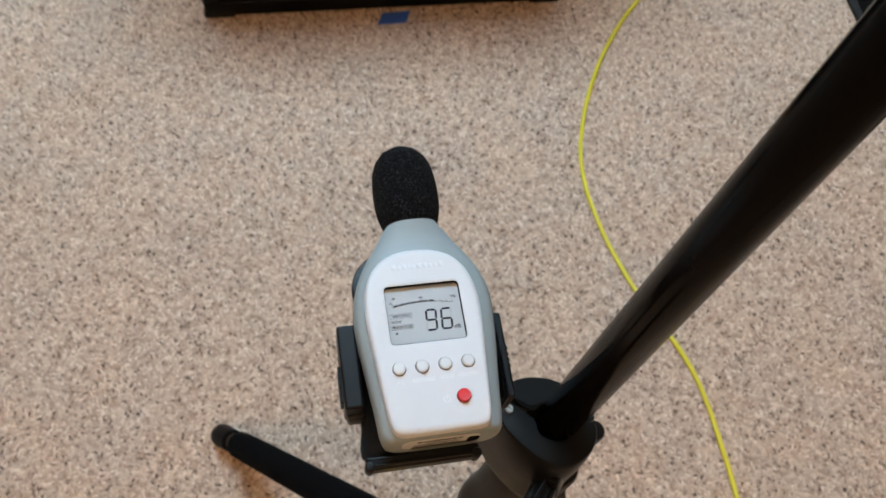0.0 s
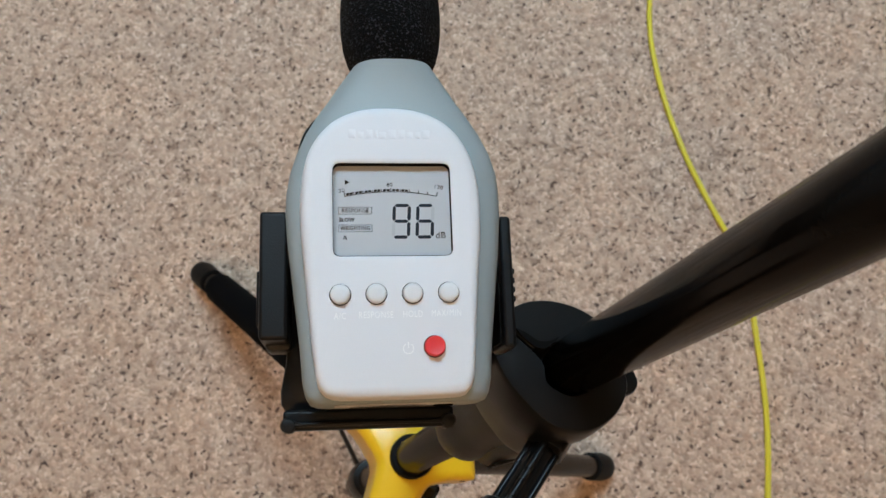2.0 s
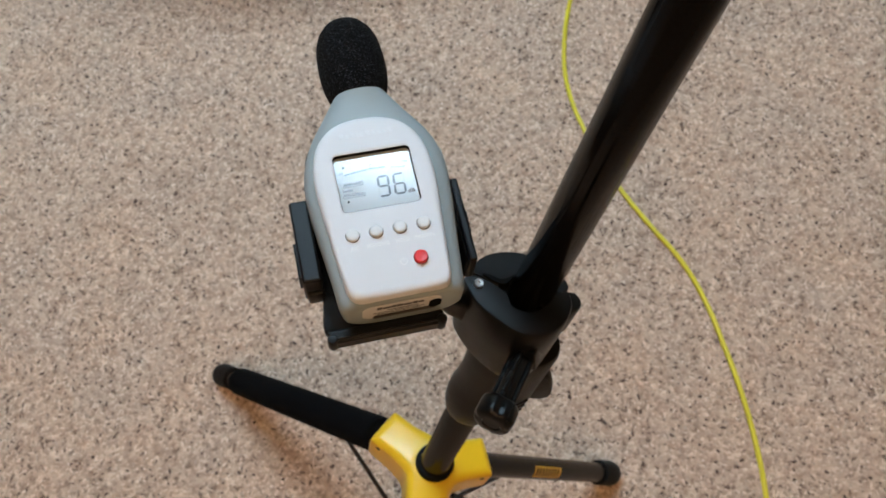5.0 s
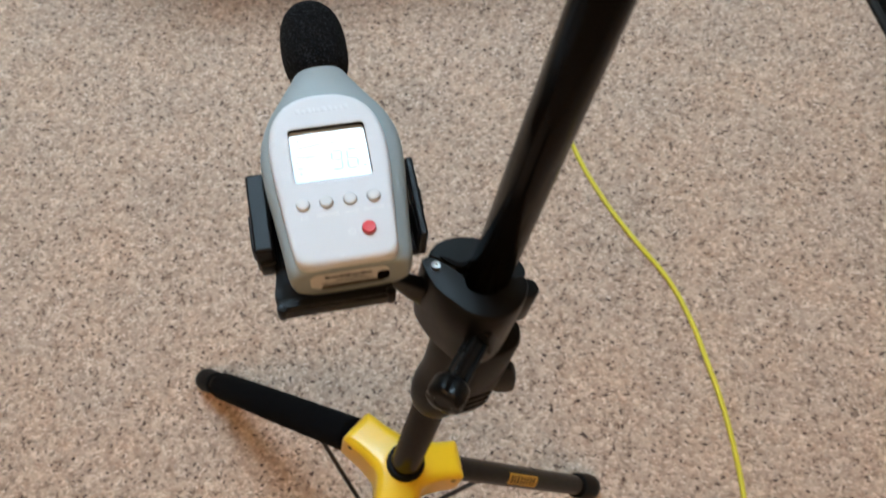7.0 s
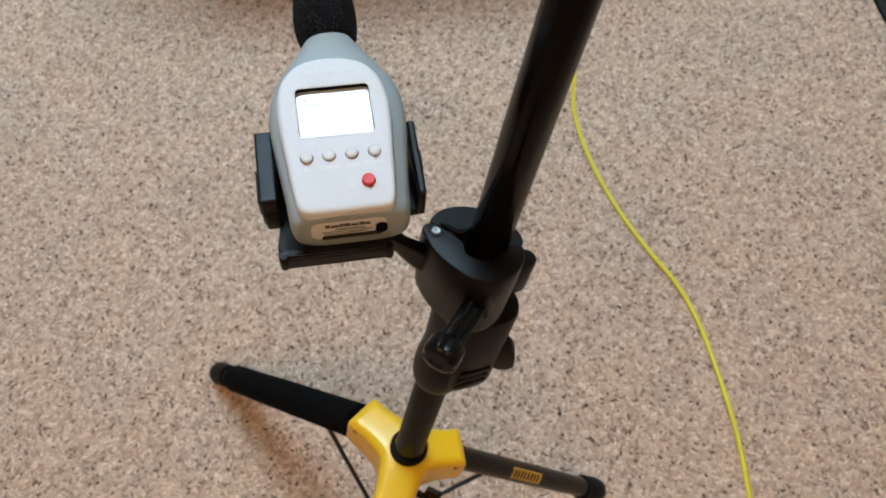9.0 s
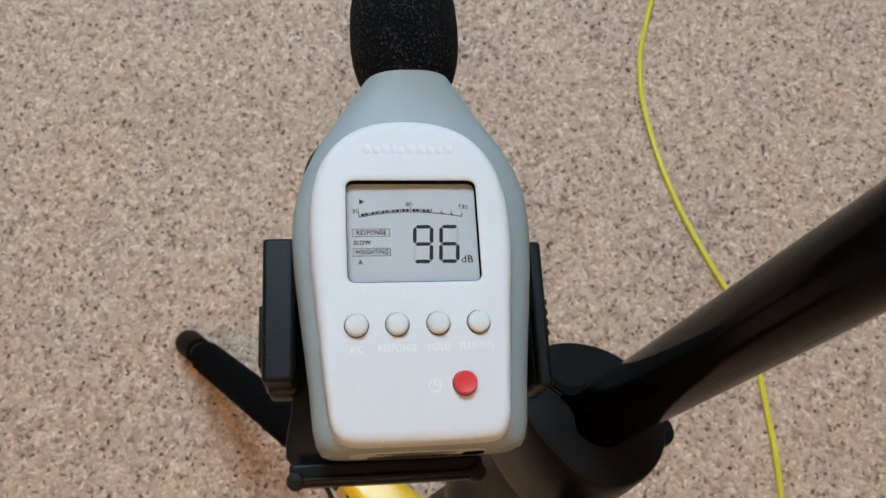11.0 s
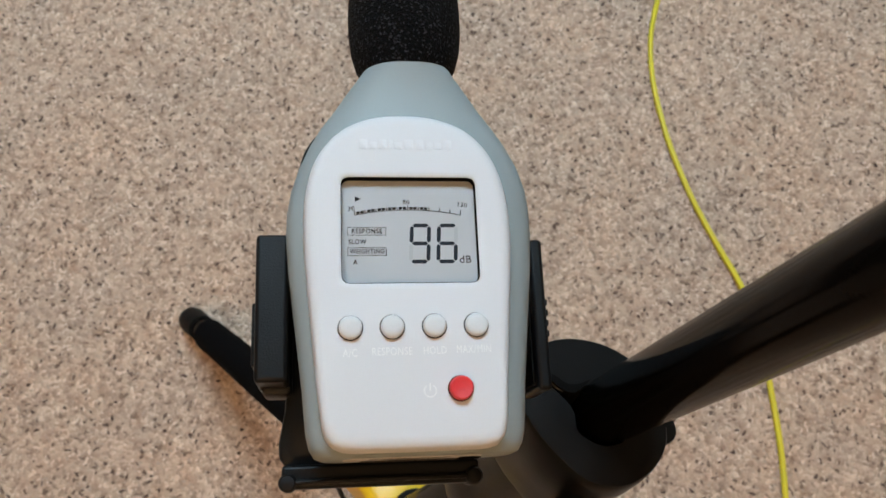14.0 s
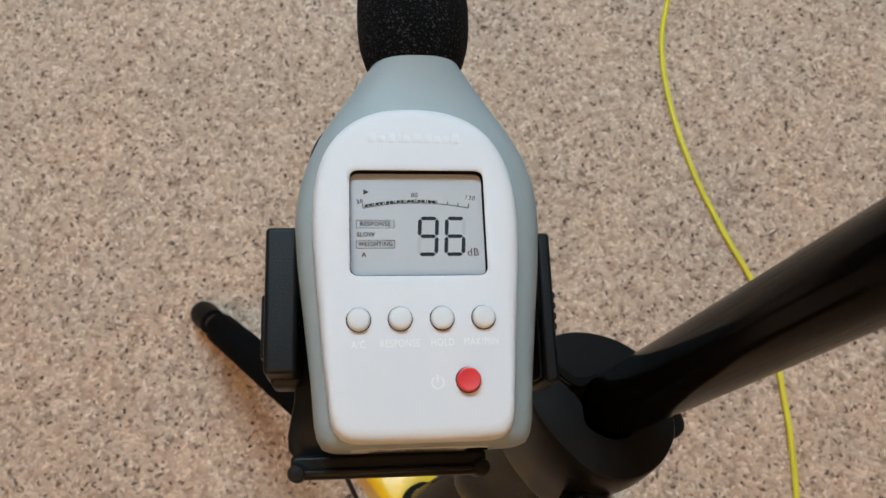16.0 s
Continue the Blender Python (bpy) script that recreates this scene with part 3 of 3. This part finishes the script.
part("release_lever", bm, BROWN_BLACK, stand, "dark plastic release lever", at=Matrix.Translation((0.036, -0.004, 0.218)) @ Matrix.Rotation(radians(75), 4, "Y") @ Matrix.Rotation(radians(90), 4, "X") @ Matrix.Diagonal((MM, MM, MM, 1)))

# yellow hub, three arms


def hub_shape():
    bm = bmesh.new()
    outline = []
    order = ((12, 54), (140, 60), (258, 62))
    for k, (az, length) in enumerate(order):
        a = radians(az)
        d, s = Vector((math.cos(a), math.sin(a))), Vector((-math.sin(a), math.cos(a)))
        outline += [tuple(d * length * 0.62 - s * 18.0), tuple(d * (length - 1.0) - s * 18.5), tuple(d * length - s * 15), tuple(d * length + s * 15), tuple(d * (length - 1.0) + s * 18.5), tuple(d * length * 0.62 + s * 18.0)]
        nxt = radians(order[(k + 1) % 3][0] + (360 if k == 2 else 0))
        mid = (a + nxt) / 2
        outline.append((math.cos(mid) * 25, math.sin(mid) * 25))
    fine = []
    n = len(outline)
    for i in range(n):
        p, q = Vector(outline[i]), Vector(outline[(i + 1) % n])
        for t in range(8):
            fine.append(p.lerp(q, t / 8))
    for _ in range(6):
        fine = [(fine[i - 1] + 2 * fine[i] + fine[(i + 1) % len(fine)]) / 4 for i in range(len(fine))]
    ends = np.array([(p.x, p.y) for p in fine])
    step = np.roll(ends, -1, axis=0) - ends
    R = 8.0

    def top(k):
        out = []
        for p in ends * k:
            u = np.clip(((p - ends) * step).sum(1) / (step * step).sum(1), 0, 1)
            d = min(R, float(np.hypot(*(p - ends - step * u[:, None]).T).min()))
            out.append((MM * p[0], MM * p[1], MM * (-5.0 - 0.17 * max(0.0, math.hypot(*p) - 20) - R + math.sqrt(R * R - (R - d) ** 2))))
        return out

    def skirt(k, z):
        return [(MM * x * k, MM * y * k, MM * z) for x, y in ends]
    rings(bm, [skirt(0.84, -54), skirt(0.95, -52.5), skirt(0.99, -49)] + [top(k) for k in (1.0, 0.995, 0.985, 0.97, 0.95, 0.925, 0.895, 0.86, 0.82, 0.77, 0.71, 0.64, 0.56, 0.47, 0.37, 0.26)])
    return bm


hub = part("hub", hub_shape(), YELLOW, stand, "glossy yellow plastic hub", angle=50)
part("collar", lathe([(13.3 * MM, -8 * MM), (17.2 * MM, -7 * MM), (17.2 * MM, 0.5 * MM), (16.2 * MM, 1.8 * MM), (13.4 * MM, 1.9 * MM)], 40, cap=False), RUBBER, stand, "black plastic collar ring")
for az, rad, off in ((12, 44, -17.9), (258, 47, 17.9), (140, 49, 17.9)):
    a = radians(az)
    d, s = Vector((math.cos(a), math.sin(a), 0)), Vector((-math.sin(a), math.cos(a), 0))
    m, _ = along((d * rad + s * off) * MM + Vector((0, 0, -0.021)), (d * rad + s * off * 1.2) * MM + Vector((0, 0, -0.021)))
    part("pin", lathe([(2.2 * MM, -1 * MM), (2.2 * MM, 0.7 * MM), (1.5 * MM, 0.9 * MM)], 16), RUBBER, hub, "dark hinge pin", at=m)

FEET = (Vector((-0.289, 0.178, 0.014)), Vector((0.199, 0.029, 0.014)), Vector((-0.10, -0.335, 0.014)))
COLLAR_S = -0.215


def leg(foot, az, reach, foam, mark):
    a = radians(az)
    start = Vector((math.cos(a) * reach * MM, math.sin(a) * reach * MM, -0.035))
    end = INTO @ foot
    m, length = along(start, end)
    tube = part("leg", lathe([(11.6 * MM, -0.02), (11.6 * MM, length - 0.006)], 32), TUBE_BLACK, stand, "satin black tripod leg", at=m)
    part("rubber_foot", lathe([(12.2 * MM, length - 0.034), (14.6 * MM, length - 0.0335), (15.2 * MM, length - 0.006), (14.2 * MM, length + 0.003), (9 * MM, length + 0.008), (2 * MM, length + 0.009)], 32), RUBBER, tube, "black rubber foot", at=m)
    if foam:
        part("foam_sleeve", lathe([(12 * MM, 0.011), (17.0 * MM, 0.012), (17.6 * MM, 0.017), (17.6 * MM, length * 0.5), (17.0 * MM, length - 0.058), (15.6 * MM, length - 0.053), (12 * MM, length - 0.052)], 36), SLEEVE_FOAM, tube, "black foam sleeve", at=m)
    if mark:
        part("leg_nub", lathe([(2.6 * MM, 0.009), (2.6 * MM, 0.0145), (1.6 * MM, 0.016), (0.3 * MM, 0.0162)], 14), RUBBER, tube, "small black nub", at=m @ Matrix.Translation((0, 0, 0.165)) @ (Vector((0, 0, 1)).rotation_difference((m.to_3x3().inverted() @ (INTO.to_3x3() @ Vector((0.0, 0.5, 0.86)))).normalized())).to_matrix().to_4x4())
        t = m.to_3x3().inverted() @ (INTO.to_3x3() @ Vector((0.0, -0.35, 0.93)))
        face = math.atan2(t.y, t.x)
        bm = bmesh.new()
        for i in range(9):
            q0, q1 = face + (i - 4.5) * 0.12, face + (i - 3.5) * 0.12
            bm.faces.new([bm.verts.new((11.75 * MM * math.cos(q), 11.75 * MM * math.sin(q), z)) for q, z in ((q0, 0.098), (q1, 0.098), (q1, 0.156), (q0, 0.156))])
        bmesh.ops.remove_doubles(bm, verts=bm.verts, dist=1e-6)
        plaque = part("printed_mark", bm, YELLOW_PRINT, tube, "worn yellow printed mark", at=m)
        for k in range(8):
            bm = bmesh.new()
            z0 = 0.102 + k * 0.0064
            for i in range(5):
                q0, q1 = face + (i - 2.5) * 0.15, face + (i - 1.5) * 0.15
                bm.faces.new([bm.verts.new((11.85 * MM * math.cos(q), 11.85 * MM * math.sin(q), z)) for q, z in ((q0, z0), (q1, z0), (q1, z0 + 0.0034), (q0, z0 + 0.0034))])
            bmesh.ops.remove_doubles(bm, verts=bm.verts, dist=1e-6)
            part("mark_bar", bm, TUBE_BLACK, plaque, at=m)
    # brace rod down to the lower collar
    p = start.lerp(end, 0.27)
    q = Vector((math.cos(a) * 0.018, math.sin(a) * 0.018, COLLAR_S))
    bm_m, bl = along(p, q)
    part("brace", lathe([(2.4 * MM, 0), (2.4 * MM, bl)], 12), BRACE, stand, "thin dark steel brace", at=bm_m)


leg(FEET[0], 140, 50, True, False)
leg(FEET[1], 12, 44, False, True)
leg(FEET[2], 258, 50, False, False)
part("lower_collar", lathe([(13.6 * MM, -0.235), (19 * MM, -0.234), (20 * MM, -0.228), (20 * MM, -0.204), (18.5 * MM, -0.199), (13.6 * MM, -0.198)], 36), CLAMP_BLACK, stand, "black plastic brace collar")
bm = lathe([(4, 0), (4, 12), (11, 13), (12.5, 16), (12.5, 26), (10.5, 29), (3, 30)], 10)
m, _ = along((0.016, -0.006, -0.10), (0.07, -0.03, -0.10))
part("locking_knob", bm, GLOSS_BLACK, stand, "black locking knob", at=m @ Matrix.Diagonal((MM, MM, MM, 1)), angle=30)

# ---- phone holder with pole clamp ----
holder = thing("clamp_holder", METER, "black plastic device holder clamped to the stand's tube", "device holder")
# cradle, in the meter's frame
bm = bmesh.new()
prism(bm, smooth_loop([(-35, -62), (-35.5, -40), (-37, -10), (-34.5, 4), (-31.8, 12), (-31.8, 25), (-31.8, 35), (-28.3, 43.5), (-20.5, 50.5), (-7, 53.5), (8, 49), (17, 41), (23, 28), (26, 5), (26, -20), (22, -45), (20, -62), (0, -63.5)], 5), -46, -39, 1.5)
bm.transform(Matrix.Diagonal((MM, MM, MM, 1)))
part("back_plate", bm, CLAMP_BLACK, holder)
bm = bmesh.new()
box(bm, -36.2 * MM, 21.2 * MM, -68.0 * MM, -61.2 * MM, -41 * MM, -31 * MM)
lip = part("bottom_lip", bm, BLACK_PLASTIC, holder, bevel=0.0012)
part("lip_rib", box(bmesh.new(), -35.3 * MM, 20.2 * MM, -66.8 * MM, -65.4 * MM, -31.1 * MM, -29.2 * MM), BLACK_PLASTIC, lip, bevel=0.0005)
for x in (-34.4, 19.4):
    part("lip_stud", lathe([(2.6 * MM, -40 * MM), (2.6 * MM, -29.6 * MM), (2.0 * MM, -28.8 * MM), (0.6 * MM, -28.6 * MM)], 20), BLACK_PLASTIC, lip, at=Matrix.Translation((x * MM, -66.2 * MM, 0)))


def jaw(name, x0, x1, y0, y1, top, inner):
    ob = part(name, box(bmesh.new(), x0 * MM, x1 * MM, y0 * MM, y1 * MM, -44 * MM, top * MM), BLACK_PLASTIC, holder, "black plastic gripping jaw", bevel=0.0013)
    return ob


left = jaw("gripping_jaw", -43.7, -34.2, -38.8, 5.0, -20, 1)
part("jaw_foot", prism(bmesh.new(), rounded_rect(9 * MM, 20 * MM, 2 * MM, 5, -38.0 * MM, -31.0 * MM), -46 * MM, -33 * MM, 1.5 * MM), BLACK_PLASTIC, left)
part("jaw_back", box(bmesh.new(), -45.2 * MM, -43.0 * MM, -33 * MM, -14 * MM, -42 * MM, -28 * MM), BLACK_PLASTIC, left, bevel=0.0006)
right = jaw("gripping_jaw", 38.3, 42.6, -43.0, 3.2, -20, -1)
part("jaw_pad", box(bmesh.new(), 37.6 * MM, 38.4 * MM, -41 * MM, -2 * MM, -43 * MM, -24 * MM), RUBBER, right, bevel=0.0006)
for k in range(4):
    part("jaw_tooth", box(bmesh.new(), 42.5 * MM, 43.3 * MM, (-27 + 3.2 * k) * MM, (-25 + 3.2 * k) * MM, -34 * MM, -21.5 * MM), BLACK_PLASTIC, right, bevel=0.0004)
part("jaw_bridge", box(bmesh.new(), 20 * MM, 40 * MM, -42 * MM, -14 * MM, -46 * MM, -40 * MM), BLACK_PLASTIC, right, bevel=0.001)

# clamp round the tube, given in the stand's frame
TO = METER.inverted() @ POLE @ Matrix.Diagonal((MM, MM, MM, 1))
front = smooth_loop([(-38, 8), (-34, 13), (-26, 10), (-14, 2), (-11, -8), (0, -13), (11, -9), (17, 0), (27, 4), (29, -6), (24, -19), (12, -29), (-4, -31), (-18, -24.5), (-30, -10)], 5)
rear = smooth_loop([(-33, 15), (-30, 22), (-22, 28), (-10, 31), (4, 30), (17, 24), (26, 15), (28, 6), (18, 3), (12, 8), (0, 13), (-12, 9), (-18, 7), (-26, 12)], 5)
# the flat top is cut back to an S-shaped edge and the body swells out below it
crest = smooth_loop([(-38, 8), (-34, 13), (-26, 10), (-14, 2), (-11, -8), (0, -13), (11, -9), (17, 0), (27, 4), (29, -5), (22, -15), (11, -21), (-3, -20), (-15, -12), (-31, -4)], 5)


def clamp_ring(t, shrink, z):
    out = []
    for p, q in zip(crest, front):
        v = Vector(p).lerp(Vector(q), 0.62 + 0.38 * t) * 0.93
        c = Vector((-2, -9))
        inward = shrink * min(1.0, max(0.12, (2 - v.x) / 18)) if shrink > 1.9 else shrink
        v = c + (v - c) * (1 - inward / max((v - c).length, 4.0))
        out.append((v.x - 0.5, v.y, z))
    return out


bm = bmesh.new()
rings(bm, [clamp_ring(0.9, 5.5, 269), clamp_ring(0.95, 3.6, 270.5), clamp_ring(1.0, 2.6, 276), clamp_ring(1.0, 1.95, 286), clamp_ring(1.0, 0.2, 300), clamp_ring(0.95, 0.0, 309), clamp_ring(0.8, 0.0, 315), clamp_ring(0.55, 0.0, 319),
           clamp_ring(0.3, 0.0, 322), clamp_ring(0.12, 0.0, 323.8), clamp_ring(0.02, 0.2, 324.9), clamp_ring(0.0, 0.7, 325.7), clamp_ring(0.0, 1.8, 326)])
clamp = part("clamp_body", bm, CLAMP_BLACK, holder, "black plastic pole clamp", at=TO, angle=26)
bm = bmesh.new()
prism(bm, [(x * 0.93 - 0.5, y * 0.93) for x, y in rear], 270, 324.6, 0.8)
part("clamp_jaw", bm, CLAMP_BLACK, holder, "hinged black clamp jaw", at=TO, angle=20)
# solid dark insert stands in for the shaded groove between the halves
bm = bmesh.new()
prism(bm, smooth_loop([(-25, 12.5), (-19, 8), (-12, 6.5), (-6, 13), (-10, 10.5), (-15, 9.5), (-20, 11.5)], 4), 318, 326.2)
part("clamp_seam_shade", bm, GAP_SHADE, clamp, "dark insert for the shade in the seam between the clamp halves", at=TO, smooth=False)
part("clamp_core", lathe([(10.8, 270), (15, 270.5), (15.5, 318), (10.8, 319.5)], 32, cap=False), RUBBER, clamp, at=TO)
part("hinge_screw", lathe([(0.2, 326.2), (1.0, 326.0), (1.2, 327.2), (2.6, 327.3), (2.8, 326.4), (2.8, 322)][::-1], 20), STEEL, holder, "bright steel cross-head screw", at=TO @ Matrix.Translation((-28.0, 5.3, 0.6)))
bm = bmesh.new()
prism(bm, smooth_loop([(-9, -5), (0, -7), (8, -5), (11, 0), (8, 6), (0, 7), (-9, 6)], 4), -24, 8, 2)
part("clamp_lug", bm, CLAMP_BLACK, holder, at=TO @ Matrix.Translation((26.5, 4, 305)))
# tightening screw with T-shaped knob
a, b = Vector((2, -26, 304)), Vector((-20.0, -68, 308))
m, L = along(a, b)
part("screw_socket", prism(bmesh.new(), rounded_rect(17, 17, 2.5, 4), -8, 5, 1.2), CLAMP_BLACK, holder, at=TO @ m @ Matrix.Rotation(radians(20), 4, "Z"))
part("tightening_screw", lathe([(5.2, 0), (5.2, L - 11), (4.8, L - 8)], 24), SCREW_BLACK, holder, "black tightening screw", at=TO @ m)
for k in range(4):
    part("screw_rail", lathe([(0.9, 3), (1.7, 3.6), (1.7, L - 9)], 12), SCREW_BLACK, holder, at=TO @ m @ Matrix.Rotation(radians(20 + 90 * k), 4, "Z") @ Matrix.Translation((6.0, 0, 0)))
bm = bmesh.new()
loops = []
for r, h in ((2.0, -11.5), (9.0, -11.2), (10.8, -10.2), (11.6, -8.0), (11.7, -1.0), (11.2, 1.2), (10.0, 2.6), (7.0, 3.2), (5.6, 3.2), (5.2, 2.4), (0.4, 2.3)):
    ring = []
    for i in range(48):
        t = 2 * math.pi * i / 48
        q = r * (1 - (0.13 * max(0.0, math.cos(4 * t)) ** 3 if r > 8 else 0.0))
        ring.append((q * math.cos(t), q * math.sin(t), L + h))
    loops.append(ring)
rings(bm, loops)
part("screw_knob", bm, SCREW_BLACK, holder, "short fluted black screw knob", at=TO @ m, angle=50)
# arm from the clamp to the back of the cradle
INV = TO.inverted()
bm = bmesh.new()
p0, p1 = TO @ Vector((-26, 4, 296)), Vector((6 * MM, -38 * MM, -48 * MM))
m, L = along(p0, p1)
rings(bm, [[(x * w, y * h, z * L) for x, y in rounded_rect(2, 2, 0.5, 4)] for z, w, h in ((-0.05, 0.005, 0.010), (0.2, 0.0045, 0.0085), (0.45, 0.004, 0.005), (1.0, 0.008, 0.007))])
part("support_arm", bm, CLAMP_BLACK, holder, at=m)

# ---- yellow cable on the carpet ----
CABLE = [(0.47, 1.24), (0.42, 1.12), (0.335, 0.985), (0.270, 0.880), (0.228, 0.775), (0.206, 0.670), (0.205, 0.605), (0.222, 0.525), (0.258, 0.435), (0.295, 0.368), (0.332, 0.308), (0.354, 0.252), (0.368, 0.190), (0.379, 0.130), (0.386, 0.065), (0.387, 0.0), (0.378, -0.12), (0.36, -0.3)]


def cable(points, r):
    cu = bpy.data.curves.new("extension_cable", "CURVE")
    cu.dimensions, cu.bevel_depth, cu.bevel_resolution, cu.resolution_u = "3D", r, 4, 10
    s = cu.splines.new("BEZIER")
    s.bezier_points.add(len(points) - 1)
    for i, (bp, (x, y)) in enumerate(zip(s.bezier_points, points)):
        bp.co = (x, y, r * 0.8 + 0.0006 * math.sin(i * 2.1))
        bp.handle_left_type = bp.handle_right_type = "AUTO"
    cu.materials.append(CABLE_YELLOW)
    ob = new("extension_cable", cu)
    bpy.context.view_layer.update()
    me = bpy.data.meshes.new_from_object(ob.evaluated_get(bpy.context.evaluated_depsgraph_get()))
    bpy.data.objects.remove(ob)
    me.shade_smooth()
    ob = new("extension_cable", me)
    return tagged(ob, "thin bright yellow cable snaking across the carpet", "cable")


cable(CABLE, 0.0034)

# ---- loudspeaker cabinet ----
A, B = Vector((-0.424, 0.899, 0)), Vector((0.177, 0.952, 0))
wide = (B - A).length
SPK = Matrix.Translation(A) @ Matrix.Rotation(math.atan2(B.y - A.y, B.x - A.x), 4, "Z")
speaker = thing("loudspeaker", SPK, "large black loudspeaker cabinet standing on the carpet", "loudspeaker")
DEEP, TALL = 0.38, 0.61
part("cabinet", box(bmesh.new(), 0, wide, 0.018, DEEP, 0.008, TALL), CABINET, speaker, bevel=0.008)
bm = bmesh.new()
for q in ((0, wide, 0.0, 0.02, 0.002, 0.034), (0, wide, 0.0, 0.02, TALL - 0.03, TALL), (0, 0.026, 0.0, 0.02, 0.034, TALL - 0.03), (wide - 0.026, wide, 0.0, 0.02, 0.034, TALL - 0.03)):
    box(bm, *q)
part("front_frame", bm, CABINET, speaker, "black baffle frame", bevel=0.004)
part("grille", box(bmesh.new(), 0.027, wide - 0.027, 0.007, 0.018, 0.035, TALL - 0.031), GRILLE, speaker, "black grille cloth", smooth=False)
for x in (0.0, wide):
    s = 1 if x == 0 else -1
    bm = bmesh.new()
    box(bm, min(x - s * 0.003, x + s * 0.05), max(x - s * 0.003, x + s * 0.05), -0.003, 0.045, 0.0, 0.016)
    part("corner_protector", bm, BLACK_PLASTIC, speaker, "black plastic corner protector", bevel=0.004)

# ---- blue tape marker ----
bm = bmesh.new()
t0, t1 = Vector((-0.130, 0.890)), Vector((-0.082, 0.896))
q = Vector((0.006, 0.026))
loops = [[(p.x, p.y, z) for p in (t0, t1, t1 + q, t0 + q)] for z in (0.0016, 0.0024)]
rings(bm, loops)
tagged(part("tape_marker", bm, TAPE, None, smooth=False), "small strip of blue masking tape on the carpet", "tape")

# ---- ribbed floor mat ----
a, b = Vector((0.669, 1.010, 0)), Vector((0.7355, 0.640, 0))
d = (b - a).normalized()
ROT = Matrix.Translation(a) @ Matrix.Rotation(math.atan2(d.y, d.x), 4, "Z")
mat_thing = thing("floor_mat", ROT, "black ribbed rubber mat with raised border on the carpet", "mat")
part("mat_base", box(bmesh.new(), -0.3, 0.75, 0.0, 0.6, 0.0005, 0.006), MAT_RUBBER, mat_thing, smooth=False)
part("border", box(bmesh.new(), -0.3, 0.75, 0.0, 0.012, 0.0, 0.010), MAT_EDGE, mat_thing, "raised grey rubber border", bevel=0.004)
for k in range(112):
    x = -0.29 + k * 0.0092
    part("rib", box(bmesh.new(), x, x + 0.0046, 0.013, 0.6, 0.005, 0.0085), MAT_RUBBER, mat_thing, smooth=False)
